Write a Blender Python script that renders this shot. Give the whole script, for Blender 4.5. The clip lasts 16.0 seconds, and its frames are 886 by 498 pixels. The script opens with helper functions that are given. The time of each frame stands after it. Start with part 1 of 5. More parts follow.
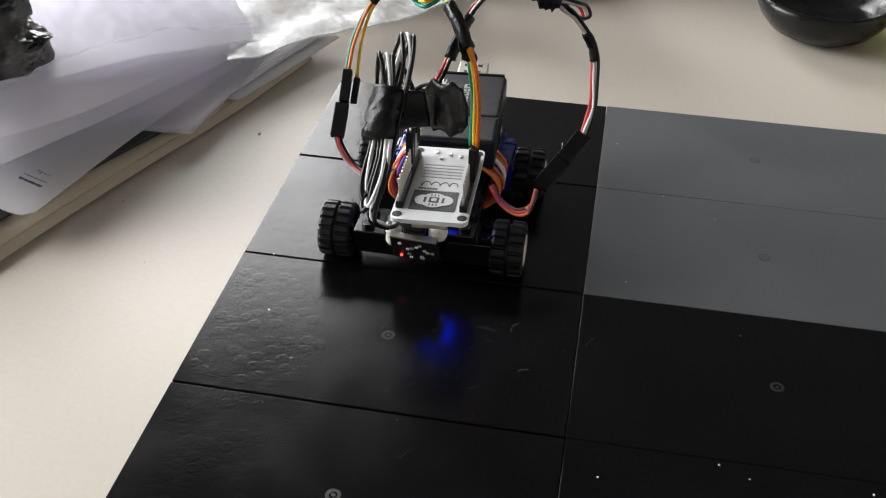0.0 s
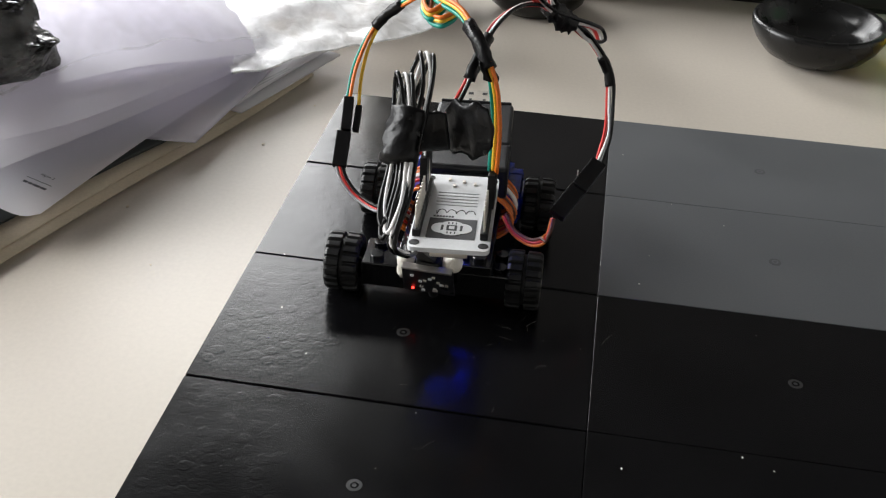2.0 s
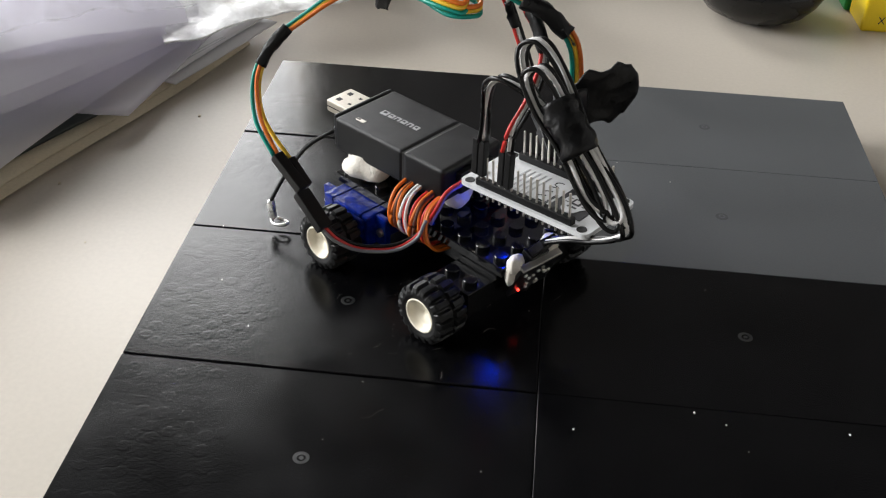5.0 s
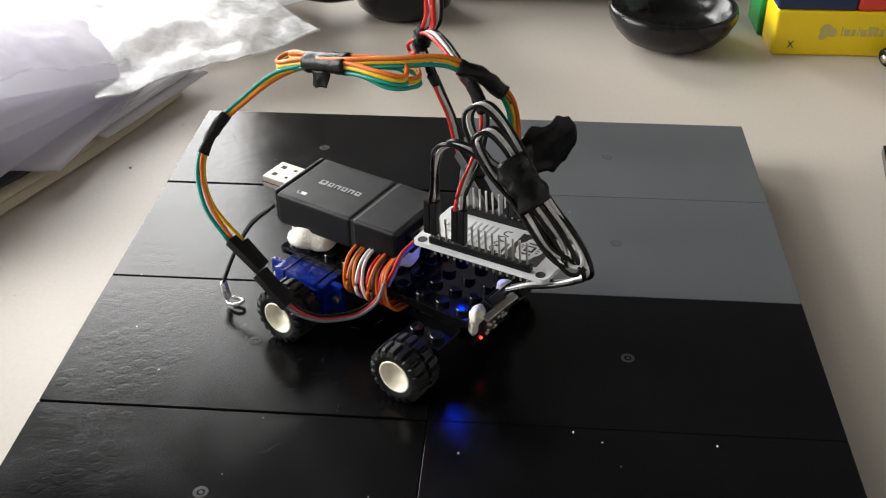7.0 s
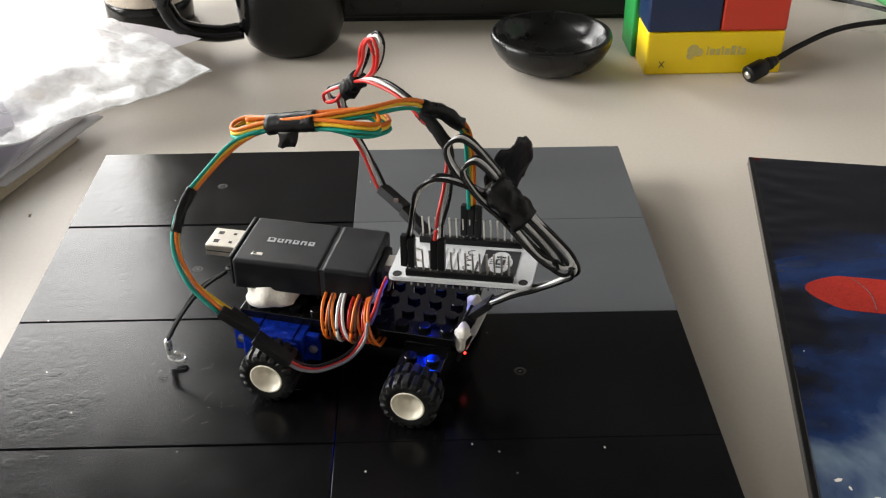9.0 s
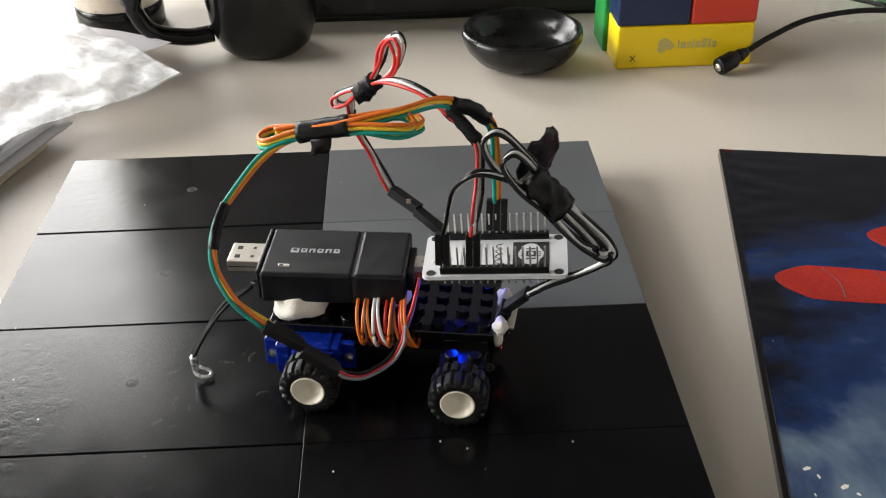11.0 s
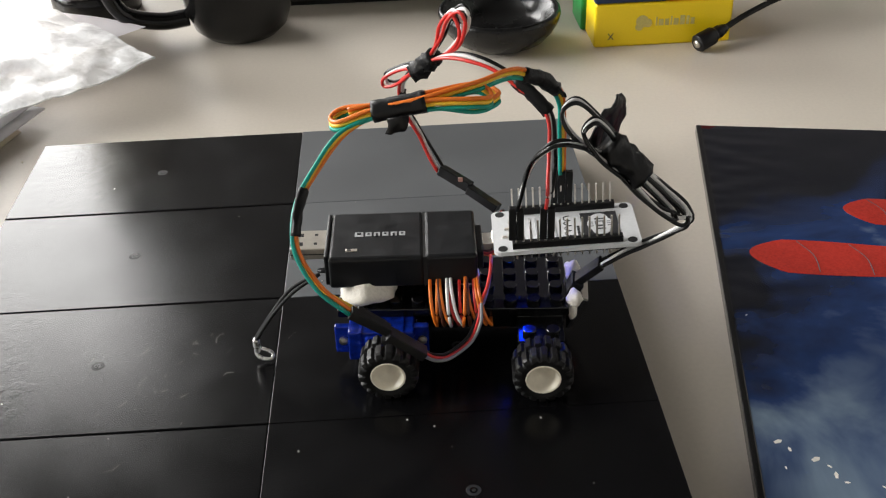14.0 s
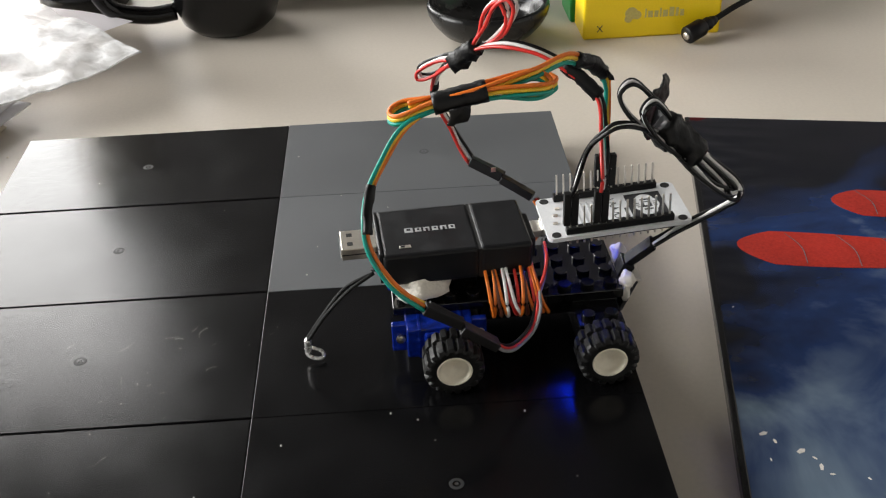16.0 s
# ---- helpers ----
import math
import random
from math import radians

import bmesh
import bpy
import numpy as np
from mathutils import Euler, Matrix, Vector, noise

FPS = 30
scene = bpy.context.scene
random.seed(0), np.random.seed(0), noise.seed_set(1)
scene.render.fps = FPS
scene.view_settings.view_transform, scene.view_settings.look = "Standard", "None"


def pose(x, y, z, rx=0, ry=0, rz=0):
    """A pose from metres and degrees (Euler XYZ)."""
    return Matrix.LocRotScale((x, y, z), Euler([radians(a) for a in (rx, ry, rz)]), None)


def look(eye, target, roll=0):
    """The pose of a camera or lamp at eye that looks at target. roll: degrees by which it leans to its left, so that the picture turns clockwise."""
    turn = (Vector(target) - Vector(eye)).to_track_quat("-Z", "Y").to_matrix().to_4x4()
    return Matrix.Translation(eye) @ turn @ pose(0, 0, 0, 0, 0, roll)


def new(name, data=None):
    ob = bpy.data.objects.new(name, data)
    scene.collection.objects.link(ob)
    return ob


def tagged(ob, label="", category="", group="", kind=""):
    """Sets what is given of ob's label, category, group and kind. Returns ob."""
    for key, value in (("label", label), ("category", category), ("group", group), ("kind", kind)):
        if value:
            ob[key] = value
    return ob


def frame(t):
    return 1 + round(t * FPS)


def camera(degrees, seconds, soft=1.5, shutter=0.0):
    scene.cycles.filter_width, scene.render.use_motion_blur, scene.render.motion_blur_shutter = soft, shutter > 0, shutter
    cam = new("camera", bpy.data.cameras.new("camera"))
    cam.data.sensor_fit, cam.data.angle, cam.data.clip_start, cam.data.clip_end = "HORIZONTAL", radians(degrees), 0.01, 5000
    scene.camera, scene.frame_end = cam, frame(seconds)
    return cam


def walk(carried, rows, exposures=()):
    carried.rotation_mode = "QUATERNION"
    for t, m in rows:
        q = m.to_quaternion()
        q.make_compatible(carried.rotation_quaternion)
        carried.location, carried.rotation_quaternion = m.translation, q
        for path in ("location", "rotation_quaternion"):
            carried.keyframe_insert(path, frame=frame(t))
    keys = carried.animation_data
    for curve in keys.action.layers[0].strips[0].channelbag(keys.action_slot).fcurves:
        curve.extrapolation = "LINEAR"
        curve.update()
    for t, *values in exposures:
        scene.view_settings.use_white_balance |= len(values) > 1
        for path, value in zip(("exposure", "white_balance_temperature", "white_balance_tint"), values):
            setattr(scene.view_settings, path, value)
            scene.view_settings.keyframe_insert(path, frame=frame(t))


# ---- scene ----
from mathutils.bvhtree import BVHTree
cam = camera(45.4, 16.0, soft=1.2)
PATH = [
    (0, (0.001, -0.307, 0.244), (-0.275, 1.275, -0.948), 1.0),
    (0.5, (0.001, -0.313, 0.243), (-0.257, 1.279, -0.939), 1.1),
    (1, (0.001, -0.31, 0.238), (-0.275, 1.283, -0.941), 0.5),
    (1.5, (-0.002, -0.323, 0.231), (-0.271, 1.306, -0.898), 1.1),
    (2, (-0.012, -0.319, 0.227), (-0.248, 1.328, -0.884), 2.4),
    (2.5, (-0.018, -0.312, 0.221), (-0.231, 1.337, -0.891), 2.7),
    (3, (-0.016, -0.312, 0.219), (-0.227, 1.335, -0.896), 2.5),
    (3.5, (-0.014, -0.311, 0.219), (-0.203, 1.328, -0.912), 2.7),
    (4, (-0.012, -0.31, 0.219), (-0.177, 1.325, -0.921), 2.9),
    (6.5, (0.011, -0.324, 0.23), (-0.104, 1.306, -0.923), 1.0),
    (7, (0.026, -0.326, 0.237), (-0.109, 1.331, -0.875), -0.3),
    (7.5, (0.028, -0.328, 0.245), (-0.048, 1.344, -0.849), -0.2),
    (8, (0.027, -0.337, 0.253), (0.04, 1.331, -0.851), 0.6),
    (8.5, (0.036, -0.341, 0.248), (0.056, 1.342, -0.832), 0.0),
    (9, (0.031, -0.343, 0.252), (0.071, 1.339, -0.83), -0.3),
    (9.5, (0.035, -0.344, 0.253), (0.082, 1.337, -0.831), -1.1),
    (12, (0.042, -0.343, 0.249), (0.108, 1.337, -0.833), -1.3),
    (12.5, (0.045, -0.343, 0.248), (0.106, 1.338, -0.835), -1.8),
    (13, (0.048, -0.344, 0.247), (0.105, 1.335, -0.839), -2.0),
    (13.5, (0.05, -0.343, 0.246), (0.109, 1.329, -0.849), -2.0),
    (14, (0.051, -0.343, 0.245), (0.114, 1.326, -0.855), -2.0),
    (14.5, (0.051, -0.343, 0.245), (0.116, 1.324, -0.859), -2.1),
    (15, (0.051, -0.343, 0.245), (0.119, 1.323, -0.86), -2.1),
    (15.5, (0.054, -0.342, 0.244), (0.116, 1.325, -0.859), -2.1),
    (16, (0.056, -0.342, 0.243), (0.123, 1.322, -0.865), -2.2),
]
walk(cam, [(t, look(eye, target, roll)) for t, eye, target, roll in PATH],
     [(0, -0.02, 6300, 10), (2, -0.06, 6300, 10), (4, -0.09, 6320, 10), (6.5, -0.11, 6360, 10), (7.5, 0.10, 6480, 10), (9, 0.13, 6500, 10), (12, 0.13, 6500, 10), (16, 0.12, 6480, 10)])

# ---- the car's way: seconds, place on the panels, heading ----
CAR = [
    (0, -0.0623, 0.0330, -90.1), (0.5, -0.0600, 0.0290, -85.6), (1, -0.0611, 0.0227, -91.1), (1.5, -0.0606, 0.0173, -88.4),
    (2, -0.0602, 0.0126, -88.7), (2.5, -0.0589, 0.0057, -86.2), (3, -0.0551, -0.0012, -78.9), (3.5, -0.0506, -0.0051, -69.8),
    (4, -0.0456, -0.0074, -57.7), (6.5, -0.0191, -0.0157, -28.9), (7, -0.0141, -0.0196, -30.3), (7.5, -0.0066, -0.0199, -21.3),
    (8, -0.0001, -0.0215, -20.5), (8.5, 0.0068, -0.0223, -15.9), (9, 0.0112, -0.0241, -15.6), (9.5, 0.0160, -0.0238, -13.5),
    (12, 0.0479, -0.0296, -8.8), (12.5, 0.0539, -0.0290, -8.9), (13, 0.0598, -0.0309, -9.3), (13.5, 0.0658, -0.0311, -6.4),
    (14, 0.0717, -0.0315, -4.4), (14.5, 0.0772, -0.0320, -3.0), (15, 0.0835, -0.0331, -2.9), (15.5, 0.0895, -0.0311, -0.2),
    (16, 0.0960, -0.0316, 2.0),
]

DESK = -0.020      # the desk top; the panels' top face is z = 0

# ---- world, lights ----
world = bpy.data.worlds.new("sky")
scene.world = world
world.use_nodes = True
sky = world.node_tree.nodes.new("ShaderNodeTexSky")
sky.sky_type, sky.sun_disc = "NISHITA", False
sky.sun_elevation, sky.sun_rotation = radians(35), radians(-40)
world.node_tree.links.new(sky.outputs[0], world.node_tree.nodes["Background"].inputs[0])
world.node_tree.nodes["Background"].inputs[1].default_value = 0.08

lamp = bpy.data.lights.new("window_daylight", "AREA")
lamp.shape, lamp.size, lamp.size_y, lamp.energy, lamp.color = "RECTANGLE", 1.25, 0.98, 31, (1.0, 0.985, 0.955)
lamp.spread = radians(140)
daylight = new("window_daylight", lamp)
daylight.matrix_world = pose(-1.10, 1.46, 0.69, -72, 0, 0)
# added fill: unseen side window lamp evens the desk light, missing the panels' reflections
side = bpy.data.lights.new("unseen_side_fill", "AREA")
side.shape, side.size, side.size_y, side.energy, side.color = "RECTANGLE", 1.5, 1.15, 60, (1.0, 0.985, 0.955)
side.spread = radians(140)
side_fill = new("unseen_side_fill", side)
side_fill.matrix_world = pose(-2.16, 0.15, 0.85, 0, -70, 0) @ pose(0, 0, 0, 0, 0, 90)


# ---- materials ----
def mat(name, color, rough=0.5, metal=0.0, vary=0.12, scale=60.0, grain=900.0, bump=0.05, rough_vary=0.1, **more):
    """A surface with colour variation at two scales, uneven gloss and a fine relief."""
    m = bpy.data.materials.new(name)
    m.use_nodes = True
    nt = m.node_tree
    n, l = nt.nodes, nt.links
    b = n["Principled BSDF"]
    co = n.new("ShaderNodeTexCoord")
    big, fine = n.new("ShaderNodeTexNoise"), n.new("ShaderNodeTexNoise")
    big.inputs["Scale"].default_value, fine.inputs["Scale"].default_value = scale, grain
    big.inputs["Detail"].default_value, fine.inputs["Detail"].default_value = 5, 3
    for t in (big, fine):
        l.new(co.outputs["Object"], t.inputs["Vector"])
    add = n.new("ShaderNodeMath")
    add.operation = "ADD"
    l.new(big.outputs["Fac"], add.inputs[0])
    l.new(fine.outputs["Fac"], add.inputs[1])
    ramp = n.new("ShaderNodeMapRange")
    ramp.inputs[1].default_value, ramp.inputs[2].default_value = 0.7, 1.3
    ramp.inputs[3].default_value, ramp.inputs[4].default_value = 1 - vary, 1 + vary
    l.new(add.outputs[0], ramp.inputs[0])
    mul = n.new("ShaderNodeVectorMath")
    mul.operation = "SCALE"
    mul.inputs[0].default_value = color[:3]
    l.new(ramp.outputs[0], mul.inputs["Scale"])
    l.new(mul.outputs[0], b.inputs["Base Color"])
    rr = n.new("ShaderNodeMapRange")
    rr.inputs[1].default_value, rr.inputs[2].default_value = 0.3, 0.7
    rr.inputs[3].default_value, rr.inputs[4].default_value = max(0.02, rough - rough_vary), min(1, rough + rough_vary)
    l.new(big.outputs["Fac"], rr.inputs[0])
    l.new(rr.outputs[0], b.inputs["Roughness"])
    b.inputs["Metallic"].default_value = metal
    if bump:
        bp = n.new("ShaderNodeBump")
        bp.inputs["Strength"].default_value, bp.inputs["Distance"].default_value = bump, 0.001
        l.new(fine.outputs["Fac"], bp.inputs["Height"])
        l.new(bp.outputs[0], b.inputs["Normal"])
    for key, value in more.items():
        b.inputs[key.replace("_", " ")].default_value = value
    return m


M_DESK = mat("desk_laminate", (0.575, 0.522, 0.448), 0.45, vary=0.04, scale=5, grain=500, bump=0.03)
M_BLACK_PANEL = mat("black_panel_plastic", (0.0032, 0.0032, 0.0036), 0.19, vary=0.3, scale=38, grain=1100, bump=0.04, rough_vary=0.042, Specular_IOR_Level=0.2)


def scuffed(m, amount):
    """Fine scratches and smears in the gloss."""
    n, l = m.node_tree.nodes, m.node_tree.links
    b = n["Principled BSDF"]
    base = b.inputs["Roughness"].links[0].from_socket
    co = n.new("ShaderNodeTexCoord")
    total = base
    for turn, sx, sy in ((35, 1300, 90), (-50, 1100, 70)):
        mp, tex, rng, add = n.new("ShaderNodeMapping"), n.new("ShaderNodeTexNoise"), n.new("ShaderNodeMapRange"), n.new("ShaderNodeMath")
        mp.inputs["Rotation"].default_value = (0, 0, radians(turn))
        mp.inputs["Scale"].default_value = (sx, sy, 1)
        tex.inputs["Scale"].default_value, tex.inputs["Detail"].default_value = 1, 2
        l.new(co.outputs["Object"], mp.inputs[0])
        l.new(mp.outputs[0], tex.inputs["Vector"])
        rng.inputs[1].default_value, rng.inputs[2].default_value, rng.inputs[3].default_value, rng.inputs[4].default_value = 0.52, 0.78, 0, amount
        l.new(tex.outputs["Fac"], rng.inputs[0])
        l.new(total, add.inputs[0])
        l.new(rng.outputs[0], add.inputs[1])
        total = add.outputs[0]
    l.new(total, b.inputs["Roughness"])


scuffed(M_BLACK_PANEL, 0.032)
M_GREY_PANEL = mat("grey_panel_plastic", (0.088, 0.093, 0.097), 0.45, vary=0.10, scale=20, grain=1400, bump=0.08)
M_SCREW_GREY = mat("grey_screw_plastic", (0.085, 0.09, 0.095), 0.4, vary=0.1, scale=300)
# darker grey stands in for shade in the grey panels' screw recesses
M_RECESS_SHADE = mat("grey_recess_shade", (0.055, 0.058, 0.061), 0.5, vary=0.1, scale=300)
M_CASE = mat("case_plastic", (0.01, 0.01, 0.011), 0.5)
M_BRICK = mat("black_brick_plastic", (0.004, 0.004, 0.0045), 0.12, vary=0.2, grain=600, bump=0.01, rough_vary=0.05)
M_RUBBER = mat("tyre_rubber", (0.006, 0.006, 0.006), 0.46, vary=0.25, scale=300, grain=2500, bump=0.12, Specular_IOR_Level=0.32)
M_RIM = mat("cream_rim_plastic", (0.84, 0.78, 0.64), 0.4, vary=0.04, scale=200, bump=0.02)
M_BANK = mat("power_bank_plastic", (0.0062, 0.0068, 0.0080), 0.38, vary=0.15, scale=150, grain=4000, bump=0.12, Specular_IOR_Level=0.33)
M_PRINT = mat("grey_print", (0.42, 0.43, 0.44), 0.5, bump=0)
M_CHROME = mat("bright_plating", (0.80, 0.79, 0.77), 0.30, 0.72, vary=0.04, scale=300, bump=0.02)
M_LOGO = mat("olive_print", (0.52, 0.43, 0.13), 0.5, bump=0)
M_STEEL = mat("plated_steel", (0.75, 0.71, 0.65), 0.36, 1.0, vary=0.06, scale=300, bump=0.02)
M_PLUG = mat("dull_plug_metal", (0.50, 0.465, 0.41), 0.42, 1.0, vary=0.08, scale=300, bump=0.03)
# near-black for dark parts; also paints the shade inside holes and slots
M_DARK = mat("near_black_and_hollow_shade", (0.004, 0.004, 0.004), 0.6, bump=0)
M_SERVO = mat("blue_servo_shell", (0.003, 0.017, 0.21), 0.18, vary=0.5, scale=260, grain=500, bump=0.35, Specular_IOR_Level=0.4)
M_PCB = mat("white_circuit_board", (0.66, 0.67, 0.68), 0.42, vary=0.05, scale=200, bump=0.02)
M_PCB_BLACK = mat("black_circuit_board", (0.012, 0.012, 0.014), 0.35, vary=0.2, scale=200)
M_INK = mat("dark_ink", (0.03, 0.03, 0.033), 0.5, bump=0)
M_TAPE = mat("black_vinyl_tape", (0.0045, 0.0045, 0.005), 0.38, vary=0.3, scale=160, grain=420, bump=0.35, rough_vary=0.14, Specular_IOR_Level=0.26)
M_HOUSING = mat("connector_plastic", (0.0045, 0.0045, 0.005), 0.42, vary=0.2, scale=300, Specular_IOR_Level=0.25)
M_PUTTY = mat("white_putty", (0.76, 0.72, 0.64), 0.6, vary=0.08, scale=200, grain=1200, bump=0.4)
M_CORD = mat("black_cord", (0.006, 0.006, 0.006), 0.6, grain=3000, bump=0.4, Specular_IOR_Level=0.25)
WIRE = {
    "orange": mat("orange_wire", (0.72, 0.17, 0.015), 0.38, bump=0.02),
    "yellow": mat("yellow_wire", (0.78, 0.50, 0.03), 0.38, bump=0.02),
    "teal": mat("teal_wire", (0.0, 0.26, 0.20), 0.38, bump=0.02),
    "red": mat("red_wire", (0.55, 0.025, 0.02), 0.38, bump=0.02),
    "white": mat("white_wire", (0.70, 0.69, 0.68), 0.38, bump=0.02),
    "grey": mat("grey_wire", (0.24, 0.24, 0.245), 0.38, bump=0.02),
    "black": mat("black_wire", (0.004, 0.004, 0.004), 0.32, bump=0.02, Specular_IOR_Level=0.3),
    "brown": mat("brown_wire", (0.10, 0.03, 0.015), 0.4, bump=0.02),
    "purple": mat("purple_wire", (0.22, 0.16, 0.52), 0.4, bump=0.02),
}
M_PAPER = mat("white_paper", (0.87, 0.86, 0.91), 0.75, vary=0.02, scale=12, grain=900, bump=0.03)


def translucent(m, share, colour):
    """Lets part of the light through, as thin paper does."""
    n, l = m.node_tree.nodes, m.node_tree.links
    t, mix = n.new("ShaderNodeBsdfTranslucent"), n.new("ShaderNodeMixShader")
    t.inputs["Color"].default_value = (*colour, 1)
    mix.inputs[0].default_value = share
    l.new(n["Principled BSDF"].outputs[0], mix.inputs[1])
    l.new(t.outputs[0], mix.inputs[2])
    l.new(mix.outputs[0], n["Material Output"].inputs[0])


translucent(M_PAPER, 0.58, (0.93, 0.91, 0.97))
M_LEAFLET = mat("grey_leaflet_paper", (0.66, 0.65, 0.67), 0.7, vary=0.03, scale=20, bump=0.03)
M_TEXT = mat("printed_text", (0.10, 0.10, 0.12), 0.7, bump=0)
M_CARD = mat("beige_cardboard", (0.62, 0.54, 0.40), 0.75, vary=0.08, scale=40, grain=700, bump=0.1)
M_GREENBOOK = mat("dark_green_card", (0.012, 0.018, 0.016), 0.4)
M_MUG = mat("black_glazed_ceramic", (0.005, 0.005, 0.005), 0.16, vary=0.2, scale=30, bump=0.02, Specular_IOR_Level=0.35)
M_DISH = mat("black_glazed_dish", (0.006, 0.006, 0.006), 0.26, vary=0.3, scale=60, grain=700, bump=0.06, Specular_IOR_Level=0.35)
M_YELLOW = mat("yellow_plastic", (0.88, 0.63, 0.004), 0.42, vary=0.03, scale=40, bump=0.02)
M_BLUE = mat("navy_plastic", (0.008, 0.022, 0.075), 0.4, vary=0.1, scale=40, bump=0.02)
M_RED = mat("red_plastic", (0.62, 0.045, 0.02), 0.42, vary=0.05, scale=40, bump=0.02)
M_GREEN = mat("green_plastic", (0.015, 0.28, 0.055), 0.42, vary=0.05, scale=40, bump=0.02)
M_MONITOR = mat("black_monitor_plastic", (0.009, 0.009, 0.010), 0.35, vary=0.2)
# unseen walls and ceiling: dark tones dim panel reflections, pale ones bounce fill
M_WALL = mat("grey_wall_low_bounce", (0.24, 0.23, 0.225), 0.8, vary=0.03, scale=4, grain=150, bump=0.1)
M_CEILING = mat("dark_ceiling_low_bounce", (0.13, 0.125, 0.12), 0.85, vary=0.03, scale=4, grain=150, bump=0.1)
M_WHITE_FILL = mat("white_wall_fill", (0.80, 0.79, 0.77), 0.8, vary=0.03, scale=4, grain=150, bump=0.1)
M_PALE_FILL = mat("buff_wall_fill", (0.56, 0.55, 0.53), 0.8, vary=0.03, scale=4, grain=150, bump=0.1)
M_FLOOR = mat("grey_carpet", (0.28, 0.27, 0.25), 0.9, vary=0.2, scale=30, grain=300, bump=0.4)
M_FRAME = mat("white_window_frame", (0.75, 0.75, 0.74), 0.4)
M_REDPIC = mat("red_print_under_film", (0.36, 0.024, 0.015), 0.12, vary=0.25, scale=22, bump=0.0)
M_DUST = mat("pale_dust", (0.7, 0.68, 0.62), 0.8, bump=0)


def glow(name, color, strength):
    m = bpy.data.materials.new(name)
    m.use_nodes = True
    b = m.node_tree.nodes["Principled BSDF"]
    b.inputs["Base Color"].default_value = (*color, 1)
    b.inputs["Emission Color"].default_value = (*color, 1)
    b.inputs["Emission Strength"].default_value = strength
    return m


M_LED_BLUE = glow("blue_led", (0.0, 0.02, 1.0), 190)
M_LED_MODULE = glow("module_led", (0.0, 0.04, 1.0), 150)
M_LED_RED = glow("red_led", (1.0, 0.03, 0.02), 7)


def film_material(name, low, high, size, rough):
    """Plastic film: creased, glossy, partly see-through."""
    m = bpy.data.materials.new(name)
    m.use_nodes = True
    n, l = m.node_tree.nodes, m.node_tree.links
    b = n["Principled BSDF"]
    b.inputs["Base Color"].default_value = (0.93, 0.94, 0.95, 1)
    b.inputs["Roughness"].default_value = rough
    b.inputs["Specular IOR Level"].default_value = 1.0
    co, tex, bp = n.new("ShaderNodeTexCoord"), n.new("ShaderNodeTexNoise"), n.new("ShaderNodeBump")
    tex.inputs["Scale"].default_value, tex.inputs["Detail"].default_value, tex.inputs["Distortion"].default_value = size, 5, 0.35
    l.new(co.outputs["Object"], tex.inputs["Vector"])
    bp.inputs["Strength"].default_value, bp.inputs["Distance"].default_value = 0.45, 0.0022
    l.new(tex.outputs["Fac"], bp.inputs["Height"])
    l.new(bp.outputs[0], b.inputs["Normal"])
    clear, mix, fac = n.new("ShaderNodeBsdfTransparent"), n.new("ShaderNodeMixShader"), n.new("ShaderNodeMapRange")
    fac.inputs[1].default_value, fac.inputs[2].default_value, fac.inputs[3].default_value, fac.inputs[4].default_value = 0.35, 0.65, low, high
    l.new(tex.outputs["Fac"], fac.inputs[0])
    l.new(fac.outputs[0], mix.inputs[0])
    l.new(clear.outputs[0], mix.inputs[1])
    l.new(b.outputs[0], mix.inputs[2])
    l.new(mix.outputs[0], n["Material Output"].inputs[0])
    return m


# high white share paints window glare into the see-through bag film
M_FILM = film_material("translucent_film_white_glare", 0.42, 0.92, 95, 0.30)
M_CLEAR = film_material("clear_plastic_film", 0.02, 0.15, 90, 0.14)


def bubble_material():
    """Glossy black film with raised bubbles."""
    m = bpy.data.materials.new("black_bubble_film")
    m.use_nodes = True
    n, l = m.node_tree.nodes, m.node_tree.links
    b = n["Principled BSDF"]
    b.inputs["Base Color"].default_value = (0.006, 0.006, 0.007, 1)
    b.inputs["Roughness"].default_value = 0.14
    co, cell, tex, add, bp = n.new("ShaderNodeTexCoord"), n.new("ShaderNodeTexVoronoi"), n.new("ShaderNodeTexNoise"), n.new("ShaderNodeMath"), n.new("ShaderNodeBump")
    cell.inputs["Scale"].default_value, tex.inputs["Scale"].default_value, tex.inputs["Detail"].default_value = 210, 60, 4
    l.new(co.outputs["Object"], cell.inputs["Vector"])
    l.new(co.outputs["Object"], tex.inputs["Vector"])
    add.operation = "MULTIPLY_ADD"
    add.inputs[1].default_value = -0.8
    l.new(cell.outputs["Distance"], add.inputs[0])
    l.new(tex.outputs["Fac"], add.inputs[2])
    bp.inputs["Strength"].default_value, bp.inputs["Distance"].default_value = 0.8, 0.003
    l.new(add.outputs[0], bp.inputs["Height"])
    l.new(bp.outputs[0], b.inputs["Normal"])
    return m


M_BUBBLE = bubble_material()


